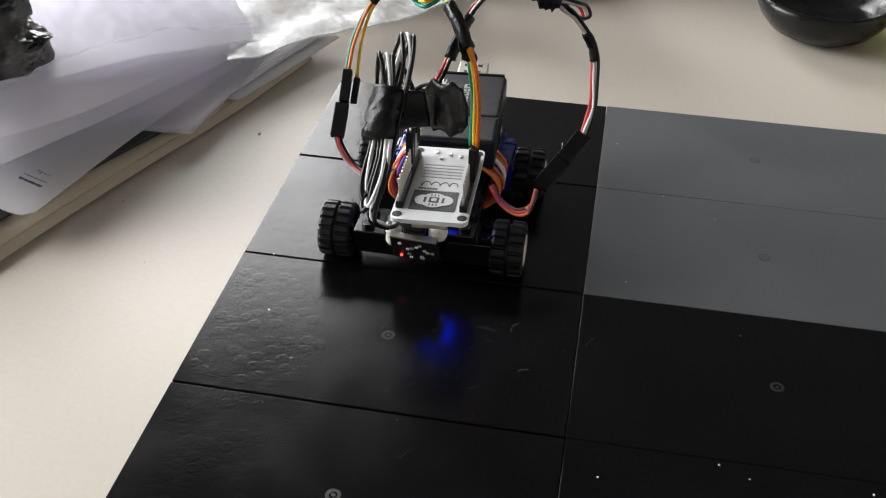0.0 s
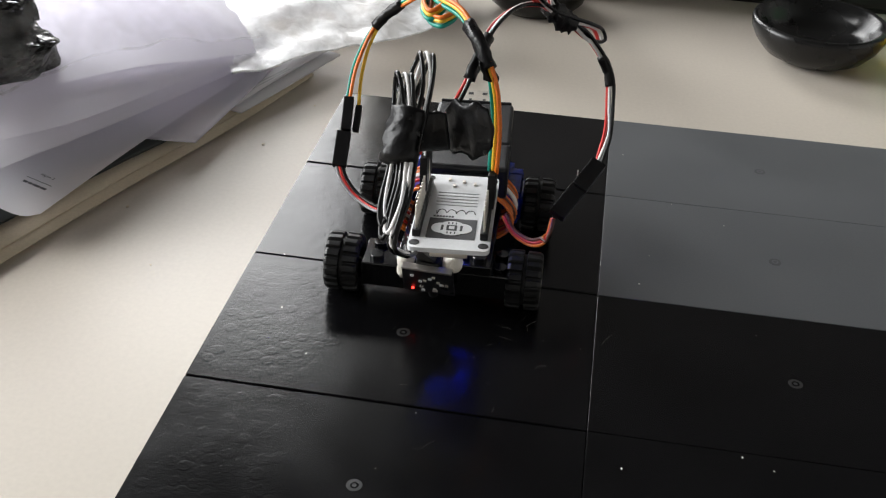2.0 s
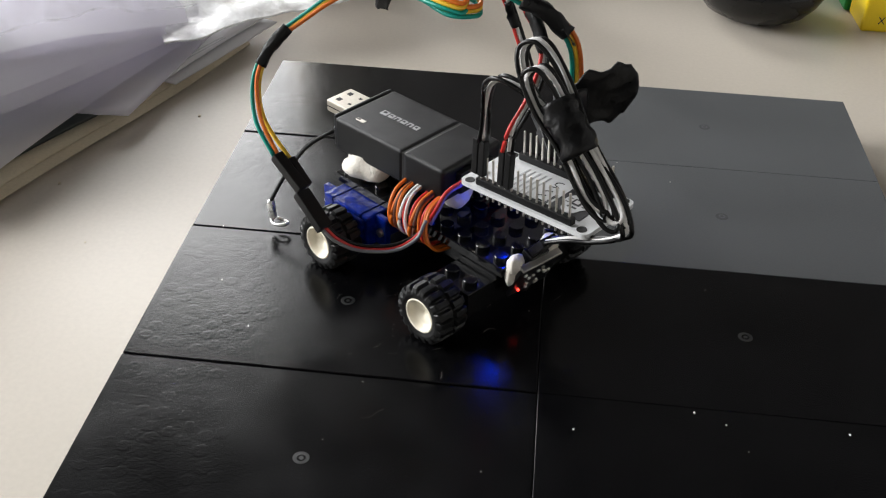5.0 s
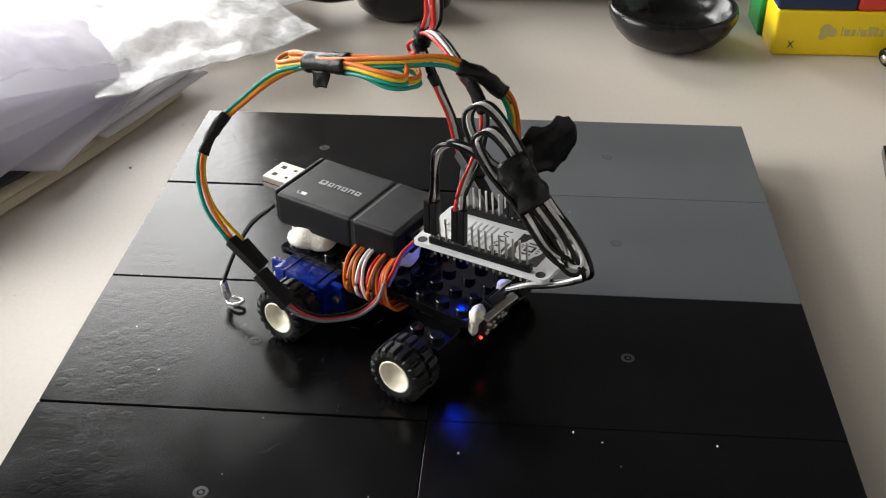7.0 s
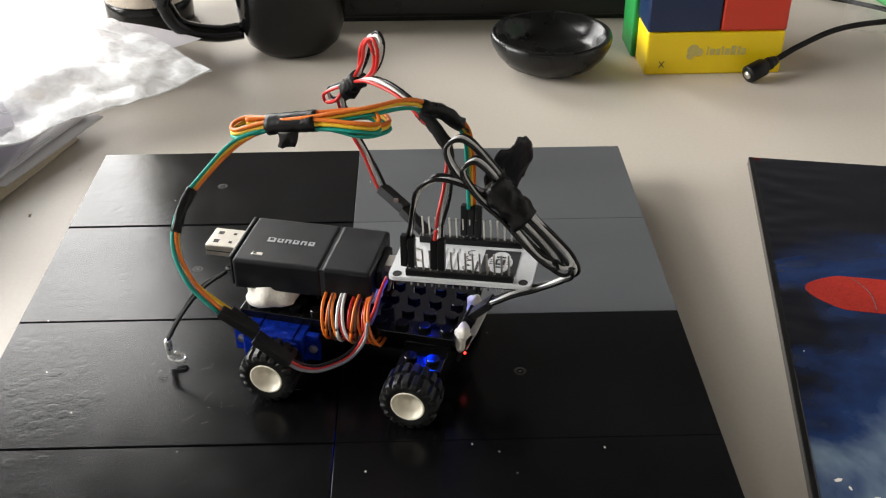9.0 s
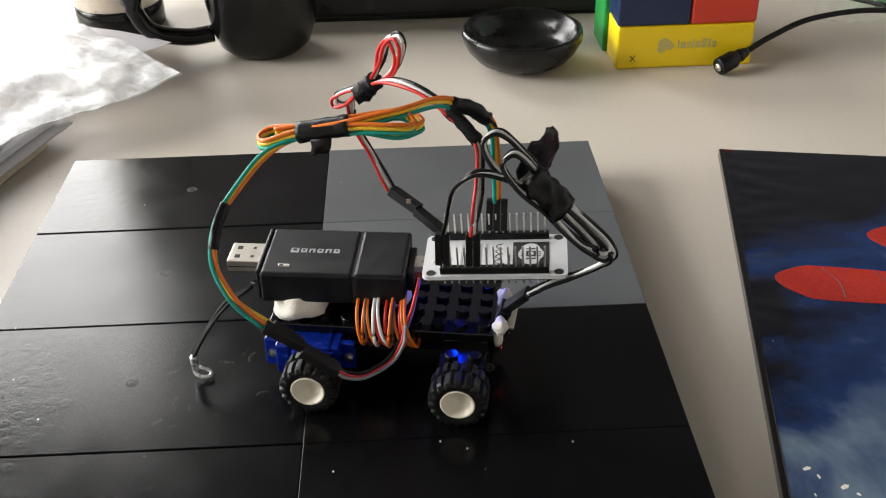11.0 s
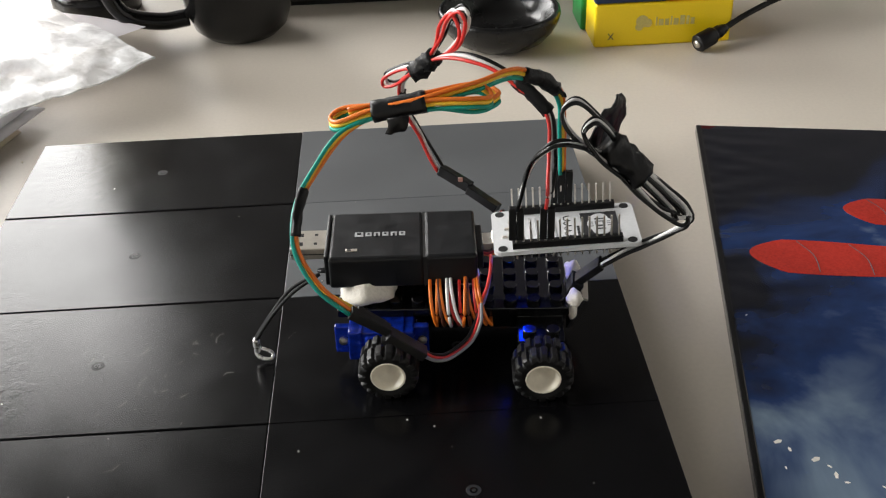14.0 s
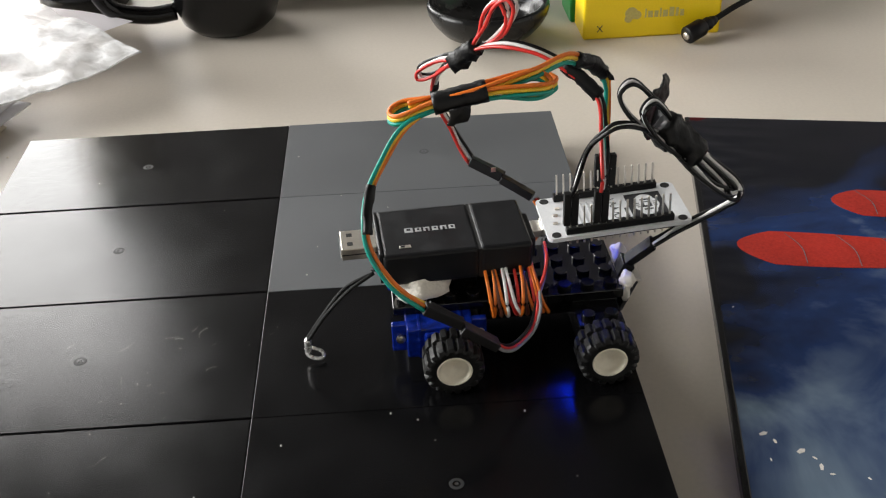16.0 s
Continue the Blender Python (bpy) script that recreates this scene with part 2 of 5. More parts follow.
def cover_material():
    """Dark blue printed cover under wrinkled clear film; paler clouds also paint its sheen."""
    m = bpy.data.materials.new("blue_cover_print_and_sheen")
    m.use_nodes = True
    n, l = m.node_tree.nodes, m.node_tree.links
    b = n["Principled BSDF"]
    co, tex, ramp = n.new("ShaderNodeTexCoord"), n.new("ShaderNodeTexNoise"), n.new("ShaderNodeValToRGB")
    tex.inputs["Scale"].default_value, tex.inputs["Detail"].default_value, tex.inputs["Distortion"].default_value = 9, 6, 1.5
    l.new(co.outputs["Object"], tex.inputs["Vector"])
    e = ramp.color_ramp.elements
    e[0].position, e[0].color = 0.38, (0.0025, 0.0035, 0.008, 1)
    # pale end: print clouds plus film sheen put into the colour
    e[1].position, e[1].color = 0.76, (0.17, 0.23, 0.29, 1)
    mid = e.new(0.57)
    mid.color = (0.010, 0.030, 0.105, 1)
    # sheen colour grows towards the lower right
    sep, grad, shift = n.new("ShaderNodeSeparateXYZ"), n.new("ShaderNodeMath"), n.new("ShaderNodeMath")
    l.new(co.outputs["Object"], sep.inputs[0])
    grad.operation, shift.operation = "MULTIPLY_ADD", "ADD"
    grad.inputs[1].default_value = -1.55
    l.new(sep.outputs["Y"], grad.inputs[0])
    l.new(tex.outputs["Fac"], grad.inputs[2])
    shift.inputs[1].default_value = -0.27
    side = n.new("ShaderNodeMath")
    side.operation = "MULTIPLY_ADD"
    side.inputs[1].default_value = 1.1
    l.new(sep.outputs["X"], side.inputs[0])
    l.new(grad.outputs[0], side.inputs[2])
    l.new(side.outputs[0], shift.inputs[0])
    l.new(shift.outputs[0], ramp.inputs[0])
    l.new(ramp.outputs[0], b.inputs["Base Color"])
    b.inputs["Roughness"].default_value = 0.06
    crease, bp = n.new("ShaderNodeTexNoise"), n.new("ShaderNodeBump")
    crease.inputs["Scale"].default_value, crease.inputs["Detail"].default_value = 26, 1.2
    l.new(co.outputs["Object"], crease.inputs["Vector"])
    bp.inputs["Strength"].default_value, bp.inputs["Distance"].default_value = 0.6, 0.0022
    mp, rip, near, mix = n.new("ShaderNodeMapping"), n.new("ShaderNodeTexNoise"), n.new("ShaderNodeMapRange"), n.new("ShaderNodeMath")
    mp.inputs["Scale"].default_value = (55, 120, 1)
    rip.inputs["Scale"].default_value, rip.inputs["Detail"].default_value = 1, 0
    l.new(co.outputs["Object"], mp.inputs[0])
    l.new(mp.outputs[0], rip.inputs["Vector"])
    near.inputs[1].default_value, near.inputs[2].default_value, near.inputs[3].default_value, near.inputs[4].default_value = 0.004, 0.05, 0.8, 0.0
    l.new(sep.outputs["X"], near.inputs[0])
    mix.operation = "MULTIPLY_ADD"
    l.new(rip.outputs["Fac"], mix.inputs[0])
    l.new(near.outputs[0], mix.inputs[1])
    l.new(crease.outputs["Fac"], mix.inputs[2])
    l.new(mix.outputs[0], bp.inputs["Height"])
    l.new(bp.outputs[0], b.inputs["Normal"])
    return m


M_COVER = cover_material()


# ---- mesh helpers ----
def part(name, bm, material, parent=None, label="", smooth=False, m=None):
    me = bpy.data.meshes.new(name)
    bmesh.ops.recalc_face_normals(bm, faces=bm.faces)
    bm.to_mesh(me)
    bm.free()
    for mm in material if isinstance(material, (list, tuple)) else [material]:
        me.materials.append(mm)
    if smooth:
        for p in me.polygons:
            p.use_smooth = True
    ob = new(name, me)
    ob.parent = parent
    if m is not None:
        ob.matrix_basis = m
    if label:
        tagged(ob, label)
    return ob


def shared(name, me, parent, m, label=""):
    """A further piece on the same mesh."""
    ob = new(name, me)
    ob.parent, ob.matrix_basis = parent, m
    return tagged(ob, label) if label else ob


def thing(name, label, category, m=None, group="", kind=""):
    ob = new(name)
    ob.empty_display_size = 0.02
    if m is not None:
        ob.matrix_basis = m
    return tagged(ob, label, category, group, kind)


def box(bm, lo, hi, bevel=0.0, m=None, segs=2):
    """A bevelled box between two corners."""
    c = [(a + b) / 2 for a, b in zip(lo, hi)]
    s = [abs(b - a) for a, b in zip(lo, hi)]
    r = bmesh.ops.create_cube(bm, size=1, matrix=(m or Matrix()) @ Matrix.LocRotScale(c, None, s))
    if bevel:
        edges = list({e for v in r["verts"] for e in v.link_edges})
        bmesh.ops.bevel(bm, geom=edges, offset=bevel, segments=segs, profile=0.5, affect="EDGES")
    return bm


def lathe(bm, profile, segs=32, m=None, close=False):
    """Turns (radius, height) pairs round z."""
    m = m or Matrix()
    rings = []
    for r, z in profile:
        if r < 1e-6:
            rings.append([bm.verts.new(m @ Vector((0, 0, z)))])
        else:
            rings.append([bm.verts.new(m @ Vector((r * math.cos(a), r * math.sin(a), z))) for a in (2 * math.pi * k / segs for k in range(segs))])
    if close:
        rings.append(rings[0])
    for a, b in zip(rings, rings[1:]):
        for k in range(segs):
            j = (k + 1) % segs
            q = [a[k % len(a)], a[j % len(a)], b[j % len(b)], b[k % len(b)]]
            q = [v for i, v in enumerate(q) if v not in q[:i]]
            if len(q) > 2:
                bm.faces.new(q)
    return bm


def smooth_path(pts, n=7):
    """A smooth line through the points."""
    p = [Vector(q) for q in pts]
    p = [p[0] * 2 - p[1], *p, p[-1] * 2 - p[-2]]
    out = []
    for a, b, c, d in zip(p, p[1:], p[2:], p[3:]):
        for k in range(n):
            t = k / n
            out.append(0.5 * ((2 * b) + (c - a) * t + (2 * a - 5 * b + 4 * c - d) * t * t + (3 * b - a - 3 * c + d) * t ** 3))
    return out + [p[-2]]


def tube(bm, line, r, segs=7, flat=1.0, hint=(0, 0, 1), lump=0.0):
    """A tube along the line; flat squeezes it across the hint; lump makes it uneven."""
    rings, h = [], Vector(hint)
    for i, p in enumerate(line):
        d = (line[min(i + 1, len(line) - 1)] - line[max(i - 1, 0)]).normalized()
        side = d.cross(h)
        if side.length < 0.2:
            side = d.cross(Vector((0.3, 1, 0.2)))
        side.normalize()
        up = side.cross(d).normalized()
        ring = []
        for k in range(segs):
            a = 2 * math.pi * k / segs
            rr = r * (1 + lump * noise.noise((p + Vector((k * 0.003, a * 0.004, 0))) * 350))
            ring.append(bm.verts.new(p + up * (rr * math.cos(a)) + side * (rr * flat * math.sin(a))))
        rings.append(ring)
    for a, b in zip(rings, rings[1:]):
        for k in range(segs):
            bm.faces.new([a[k], a[(k + 1) % segs], b[(k + 1) % segs], b[k]])
    bm.faces.new(rings[0][::-1])
    bm.faces.new(rings[-1])
    return bm


def strands(pts, colours, parent, r=0.00065, gap=0.00125, hint=(0, 0, 1), spread=0.0004, n=7, name="wire"):
    """Wires side by side along one line, each a part."""
    line, h = smooth_path(pts, n), Vector(hint)
    for k, c in enumerate(colours):
        off, out = (k - (len(colours) - 1) / 2) * gap, []
        for i, p in enumerate(line):
            d = (line[min(i + 1, len(line) - 1)] - line[max(i - 1, 0)]).normalized()
            up = h - d * h.dot(d)
            if up.length < 0.25:
                up = up + Vector((0.3, 0.5, 0)) - d * Vector((0.3, 0.5, 0)).dot(d)
            up.normalize()
            wob = Vector([noise.noise(p * 60 + Vector((k * 7.1 + j * 3.3, 0, 0))) for j in range(3)]) * spread
            out.append(p + up * off + wob)
        part(name, tube(bmesh.new(), out, r), WIRE[c], parent, c + " insulated wire", True)


def bar_between(bm, p0, p1, w, h, hint=(0, 0, 1), bevel=0.0003):
    """A bevelled bar from p0 to p1; h is its size along the hint."""
    p0, p1 = Vector(p0), Vector(p1)
    x = (p1 - p0).normalized()
    y = Vector(hint).cross(x).normalized()
    z = x.cross(y)
    m = Matrix((x, y, z)).transposed().to_4x4()
    m.translation = (p0 + p1) / 2
    L = (p1 - p0).length
    return box(bm, (-L / 2, -w / 2, -h / 2), (L / 2, w / 2, h / 2), bevel, m)


def sheet(name, label, category, rows, material, thick=0.0003, n=10, wave=0.0, freq=30.0, group="", parent=None, smooth=True):
    """A thin sheet through a small net of corner points, with thickness."""
    net = [smooth_path(r, n) for r in rows]
    cols = list(zip(*net))
    grid = [smooth_path(c, n) for c in cols]
    bm = bmesh.new()
    vs = [[bm.verts.new(p + Vector((0, 0, wave * noise.noise(p * freq) + 0.5 * wave * noise.noise(p * freq * 2.3)))) for p in g] for g in grid]
    for a, b in zip(vs, vs[1:]):
        for k in range(len(a) - 1):
            bm.faces.new([a[k], a[k + 1], b[k + 1], b[k]])
    ob = part(name, bm, material, parent, "", smooth)
    if thick:
        s = ob.modifiers.new("thickness", "SOLIDIFY")
        s.thickness, s.offset = thick, 0
    return tagged(ob, label, category, group)


# ---- the room: unseen, its tones set bounce and panel reflections ----
def room():
    x0, x1, y0, y1, z0, z1 = -2.2, 1.8, -2.2, 1.5, -0.76, 1.85
    w = 0.12
    def wall(name, boxes, paint=M_WALL, label="unseen room wall, kept grey to limit bounce"):
        bm = bmesh.new()
        for lo, hi in boxes:
            box(bm, lo, hi)
        tagged(part(name, bm, paint), label, "wall", kind="structure")
    wx0, wx1, wz0, wz1 = -1.78, -0.42, 0.15, 1.24
    wall("wall_north", [((x0, y1, z0), (wx0, y1 + w, z1)), ((wx1, y1, z0), (x1, y1 + w, z1)), ((wx0, y1, z0), (wx1, y1 + w, wz0)), ((wx0, y1, wz1), (wx1, y1 + w, z1))])
    # added reflector behind the camera
    wall("wall_south", [((x0, y0 - w, z0), (x1, y0, z1))], M_PALE_FILL, "unseen room wall, pale to bounce fill light")
    # opening for the added side fill, unseen
    sy0, sy1, sz0, sz1 = -0.65, 0.95, 0.25, 1.45
    wall("wall_west", [((x0 - w, y0 - w, z0), (x0, sy0, z1)), ((x0 - w, sy1, z0), (x0, y1 + w, z1)), ((x0 - w, sy0, z0), (x0, sy1, sz0)), ((x0 - w, sy0, sz1), (x0, sy1, z1))])
    # added reflector to the right
    wall("wall_east", [((x1, y0 - w, z0), (x1 + w, y1 + w, z1))], M_WHITE_FILL, "unseen room wall, white to bounce fill light")
    tagged(part("floor", box(bmesh.new(), (x0, y0, z0 - 0.05), (x1, y1, z0)), M_FLOOR), "grey carpet floor under the desk", "floor", kind="structure")
    # unseen; dark so the panels reflect less
    tagged(part("ceiling", box(bmesh.new(), (x0 - w, y0 - w, z1), (x1 + w, y1 + w, z1 + 0.05)), M_CEILING), "unseen ceiling, dark to dim panel reflections", "ceiling", kind="structure")
    win = thing("window_1", "unseen white framed window with a daylight lamp", "window", kind="structure")
    bm = bmesh.new()
    for lo, hi in (((wx0, y1 + 0.03, wz0), (wx0 + 0.05, y1 + 0.09, wz1)), ((wx1 - 0.05, y1 + 0.03, wz0), (wx1, y1 + 0.09, wz1)),
                   ((wx0 + 0.05, y1 + 0.03, wz0), (wx1 - 0.05, y1 + 0.09, wz0 + 0.05)), ((wx0 + 0.05, y1 + 0.03, wz1 - 0.05), (wx1 - 0.05, y1 + 0.09, wz1))):
        box(bm, lo, hi)
    part("window_frame", bm, M_FRAME, win)
    # frame round the added, unseen side fill
    win = thing("window_added_fill", "unseen white framed window with a daylight lamp", "window", kind="structure")
    bm = bmesh.new()
    for lo, hi in (((x0 - 0.09, sy0, sz0), (x0 - 0.03, sy0 + 0.05, sz1)), ((x0 - 0.09, sy1 - 0.05, sz0), (x0 - 0.03, sy1, sz1)),
                   ((x0 - 0.09, sy0 + 0.05, sz0), (x0 - 0.03, sy1 - 0.05, sz0 + 0.05)), ((x0 - 0.09, sy0 + 0.05, sz1 - 0.05), (x0 - 0.03, sy1 - 0.05, sz1))):
        box(bm, lo, hi)
    part("window_frame", bm, M_FRAME, win)


room()


# ---- desk ----
def desk():
    d = thing("desk", "off-white laminate desk with a smooth matt top", "desk", pose(0, 0, DESK))
    part("desktop", box(bmesh.new(), (-0.85, -0.55, -0.026), (0.80, 0.78, 0), 0.002), M_DESK, d)
    for x in (-0.79, 0.74):
        for y in (-0.49, 0.72):
            part("leg", box(bmesh.new(), (x - 0.025, y - 0.025, -0.74), (x + 0.025, y + 0.025, -0.026), 0.003), M_STEEL, d)


desk()


# ---- panelled board under the car ----
COLS = ((-0.1300, -0.0001), (0.0001, 0.1335))
ROWS = (0.1445, 0.0727, 0.0, -0.0727, -0.1450)


def panel_board():
    base = thing("panelled_box", "flat box topped with black and grey plastic panels", "box")
    part("case", box(bmesh.new(), (-0.1285, -0.1440, DESK), (0.1325, 0.1435, -0.0034), 0.002), M_CASE, base)
    rnd = random.Random(4)
    for c, (xa, xb) in enumerate(COLS):
        for r in range(4):
            gap = 0.00032 if c == 0 else 0.00010
            ya, yb = ROWS[r + 1] + gap, ROWS[r] - gap
            cx, cy = (xa + xb) / 2, (ya + yb) / 2
            lo, hi = (xa - cx, ya - cy, -0.0030), (xb - cx, yb - cy, 0)
            grey = c == 1 and r < 2
            tilt = pose(cx, cy, 0, rnd.uniform(-0.30, 0.30), rnd.uniform(-0.12, 0.12), 0) if c == 0 else pose(cx, cy, 0)
            p = part("panel", box(bmesh.new(), lo, hi, 0.0004 if c == 0 else 0.00018, None, 2), M_GREY_PANEL if grey else M_BLACK_PANEL, base,
                     "matt grey plastic panel" if grey else "satin black plastic panel", False, tilt)
            sc = part("screw", lathe(bmesh.new(), [(0.0007, 0.00004), (0.0008, 0.00007), (0.0012, 0.00007), (0.0013, 0.00005)], 20), M_SCREW_GREY if grey else M_BLACK_PANEL, p, "small countersunk plastic screw")
            # flat dark ring and centre dot: the screw hole's shade put in as colour
            part("recess", lathe(bmesh.new(), [(0.0013, 0.00005), (0.0023, 0.00005), (0.0024, 0.0)], 20), M_RECESS_SHADE if grey else M_DARK, sc)
            part("socket", lathe(bmesh.new(), [(0, 0.00006), (0.0007, 0.00006)], 12), M_RECESS_SHADE if grey else M_DARK, sc)
            if c == 0:
                bm, dots = bmesh.new(), []
                for _ in range(400):
                    x, y, q = rnd.uniform(lo[0] + 0.004, lo[0] + 0.048), rnd.uniform(lo[1] + 0.004, hi[1] - 0.004), rnd.uniform(0.0019, 0.0025)
                    if rnd.random() < (x - lo[0] - 0.018) / 0.027 or any((x - a) ** 2 + (y - b) ** 2 < (q + s) ** 2 * 0.9 for a, b, s in dots):
                        continue
                    dots.append((x, y, q))
                    hgt = rnd.uniform(0.000008, 0.000020)
                    lathe(bm, [(q * 1.2, -0.00001), (q * 1.0, hgt * 0.45), (q * 0.84, hgt * 0.95), (q * 0.66, hgt), (q * 0.35, hgt * 0.72), (0, hgt * 0.62)], 16, Matrix.Translation((x, y, 0)))
                tagged(part("blister", bm, M_BLACK_PANEL, p, "embossed round blisters in black plastic", True), kind="stuff")
    return base


panel_board()


def dust():
    rnd, bm = random.Random(9), bmesh.new()
    spots = [(0.015, 0.010), (0.011, -0.087), (0.056, -0.079), (0.047, -0.075), (0.092, -0.078)]
    spots += [(rnd.uniform(-0.12, 0.13), rnd.uniform(-0.13, 0.13)) for _ in range(16)]
    for k, (x, y) in enumerate(spots):
        s = (0.00036 if k < 5 else rnd.uniform(0.00015, 0.0003))
        bmesh.ops.create_icosphere(bm, subdivisions=1, radius=s, matrix=Matrix.Translation((x, y, s * 0.5)) @ Matrix.Diagonal((1, rnd.uniform(0.7, 1.5), 0.6, 1)))
    for x, y, a, q in ((-0.0226, -0.0241, 1.4, 0.0026), (-0.0420, 0.0090, -0.4, 0.0014), (-0.0307, -0.0267, 0.1, 0.0014), (-0.0171, -0.0453, 0.7, 0.0018)):
        c, n = Vector((math.cos(a), math.sin(a), 0)), Vector((-math.sin(a), math.cos(a), 0))
        o = Vector((x, y, 0.00008))
        tube(bm, smooth_path([o - c * q, o + n * q * 0.35, o + c * q * 0.8, o + c * q * 1.3 - n * q * 0.5], 4), 0.000022)
    # hairline scratches, modelled as very thin pale threads
    for _ in range(30):
        a, q = rnd.gauss(0.9, 0.5), rnd.uniform(0.0008, 0.0032)
        o = Vector((rnd.gauss(-0.045, 0.016), rnd.gauss(-0.038, 0.022), 0.00003))
        c, n = Vector((math.cos(a), math.sin(a), 0)), Vector((-math.sin(a), math.cos(a), 0))
        tube(bm, smooth_path([o - c * q, o + n * q * rnd.uniform(-0.2, 0.2), o + c * q], 3), 0.000008, 4)
    tagged(part("dust_specks", bm, M_DUST), "pale dust specks, lint and hairline scratches on black panels", "dust", kind="stuff")


dust()


def crumbs():
    bm = bmesh.new()
    for x, y, r in ((-0.205, 0.050, 0.0007), (-0.165, 0.118, 0.0008), (-0.152, 0.165, 0.0006), (-0.178, 0.01, 0.0004)):
        bmesh.ops.create_icosphere(bm, subdivisions=1, radius=r, matrix=Matrix.Translation((x, y, DESK + r * 0.5)) @ Matrix.Diagonal((1, 1.6, 0.6, 1)))
    tagged(part("crumbs", bm, M_CARD), "few small brown crumbs on the desk", "crumbs", kind="stuff")


crumbs()


# ---- the robot car; x ahead, y to its left, z up from the panels ----
car = thing("robot_car", "home-made robot car of black bricks with looped wires", "robot car")
R_TYRE = 0.0105
AXLES = ((-0.0278, -1, -0.0355), (0.0249, -1, -0.0376), (-0.0285, 1, 0.0405), (0.0245, 1, 0.0390))
# from the body's plan to its seat on the wheels
BODY = pose(-0.0017, 0.0017, -0.0031) @ Matrix.Scale(1.0134, 4)


def tyre_mesh():
    """One ring of rubber whose tread blocks stand in two staggered rows."""
    bm, n = bmesh.new(), 108
    prof = [(0.0056, -0.0058, 0), (0.0074, -0.0062, 0), (0.0078, -0.0062, 1), (0.0088, -0.0058, 1), (0.0093, -0.0049, 1), (0.0094, -0.0008, 1), (0.0090, -0.0005, 0),
            (0.0090, 0.0005, 0), (0.0094, 0.0008, 2), (0.0093, 0.0049, 2), (0.0088, 0.0058, 2), (0.0078, 0.0062, 2), (0.0074, 0.0062, 0), (0.0056, 0.0058, 0)]
    rings = []
    for r, y, row in prof:
        ring = []
        for k in range(n):
            a = 2 * math.pi * k / n
            up = min(0.0011, (r - 0.0066) * 0.6) if (row == 1 and k % 6 < 4) or (row == 2 and (k + 3) % 6 < 4) else 0
            ring.append(bm.verts.new(((r + up) * math.sin(a), y, (r + up) * math.cos(a))))
        rings.append(ring)
    for a, b in zip(rings, rings[1:] + rings[:1]):
        for k in range(n):
            bm.faces.new([a[k], a[(k + 1) % n], b[(k + 1) % n], b[k]])
    return bm


def wheels():
    out = []
    tyre_me = None
    for x, side, yface in AXLES:
        yc = yface - side * 0.0060
        bm = bmesh.new()
        turn = Matrix.Rotation(radians(90 if side < 0 else -90), 4, "X")
        lathe(bm, [(0, 0.0030), (0.0012, 0.0031), (0.0013, 0.0034), (0.0038, 0.0036), (0.0047, 0.0043), (0.0052, 0.0057), (0.0057, 0.0062), (0.0062, 0.0058), (0.0058, -0.004), (0.0020, -0.004), (0.0020, -0.0105), (0, -0.0105)], 32, turn)
        wheel = part("wheel", bm, M_RIM, car, "cream plastic wheel rim", True, pose(x, yc, R_TYRE))
        if tyre_me is None:
            t = part("tyre", tyre_mesh(), M_RUBBER, wheel, "black rubber tyre with block tread")
            tyre_me = t.data
        else:
            shared("tyre", tyre_me, wheel, Matrix(), "black rubber tyre with block tread")
        out.append((wheel, x, yc))
    return out


WHEELS = wheels()

DX0, DX1, DY0, DY1, DZ = -0.0445, 0.0365, -0.0128, 0.0194, 0.0240


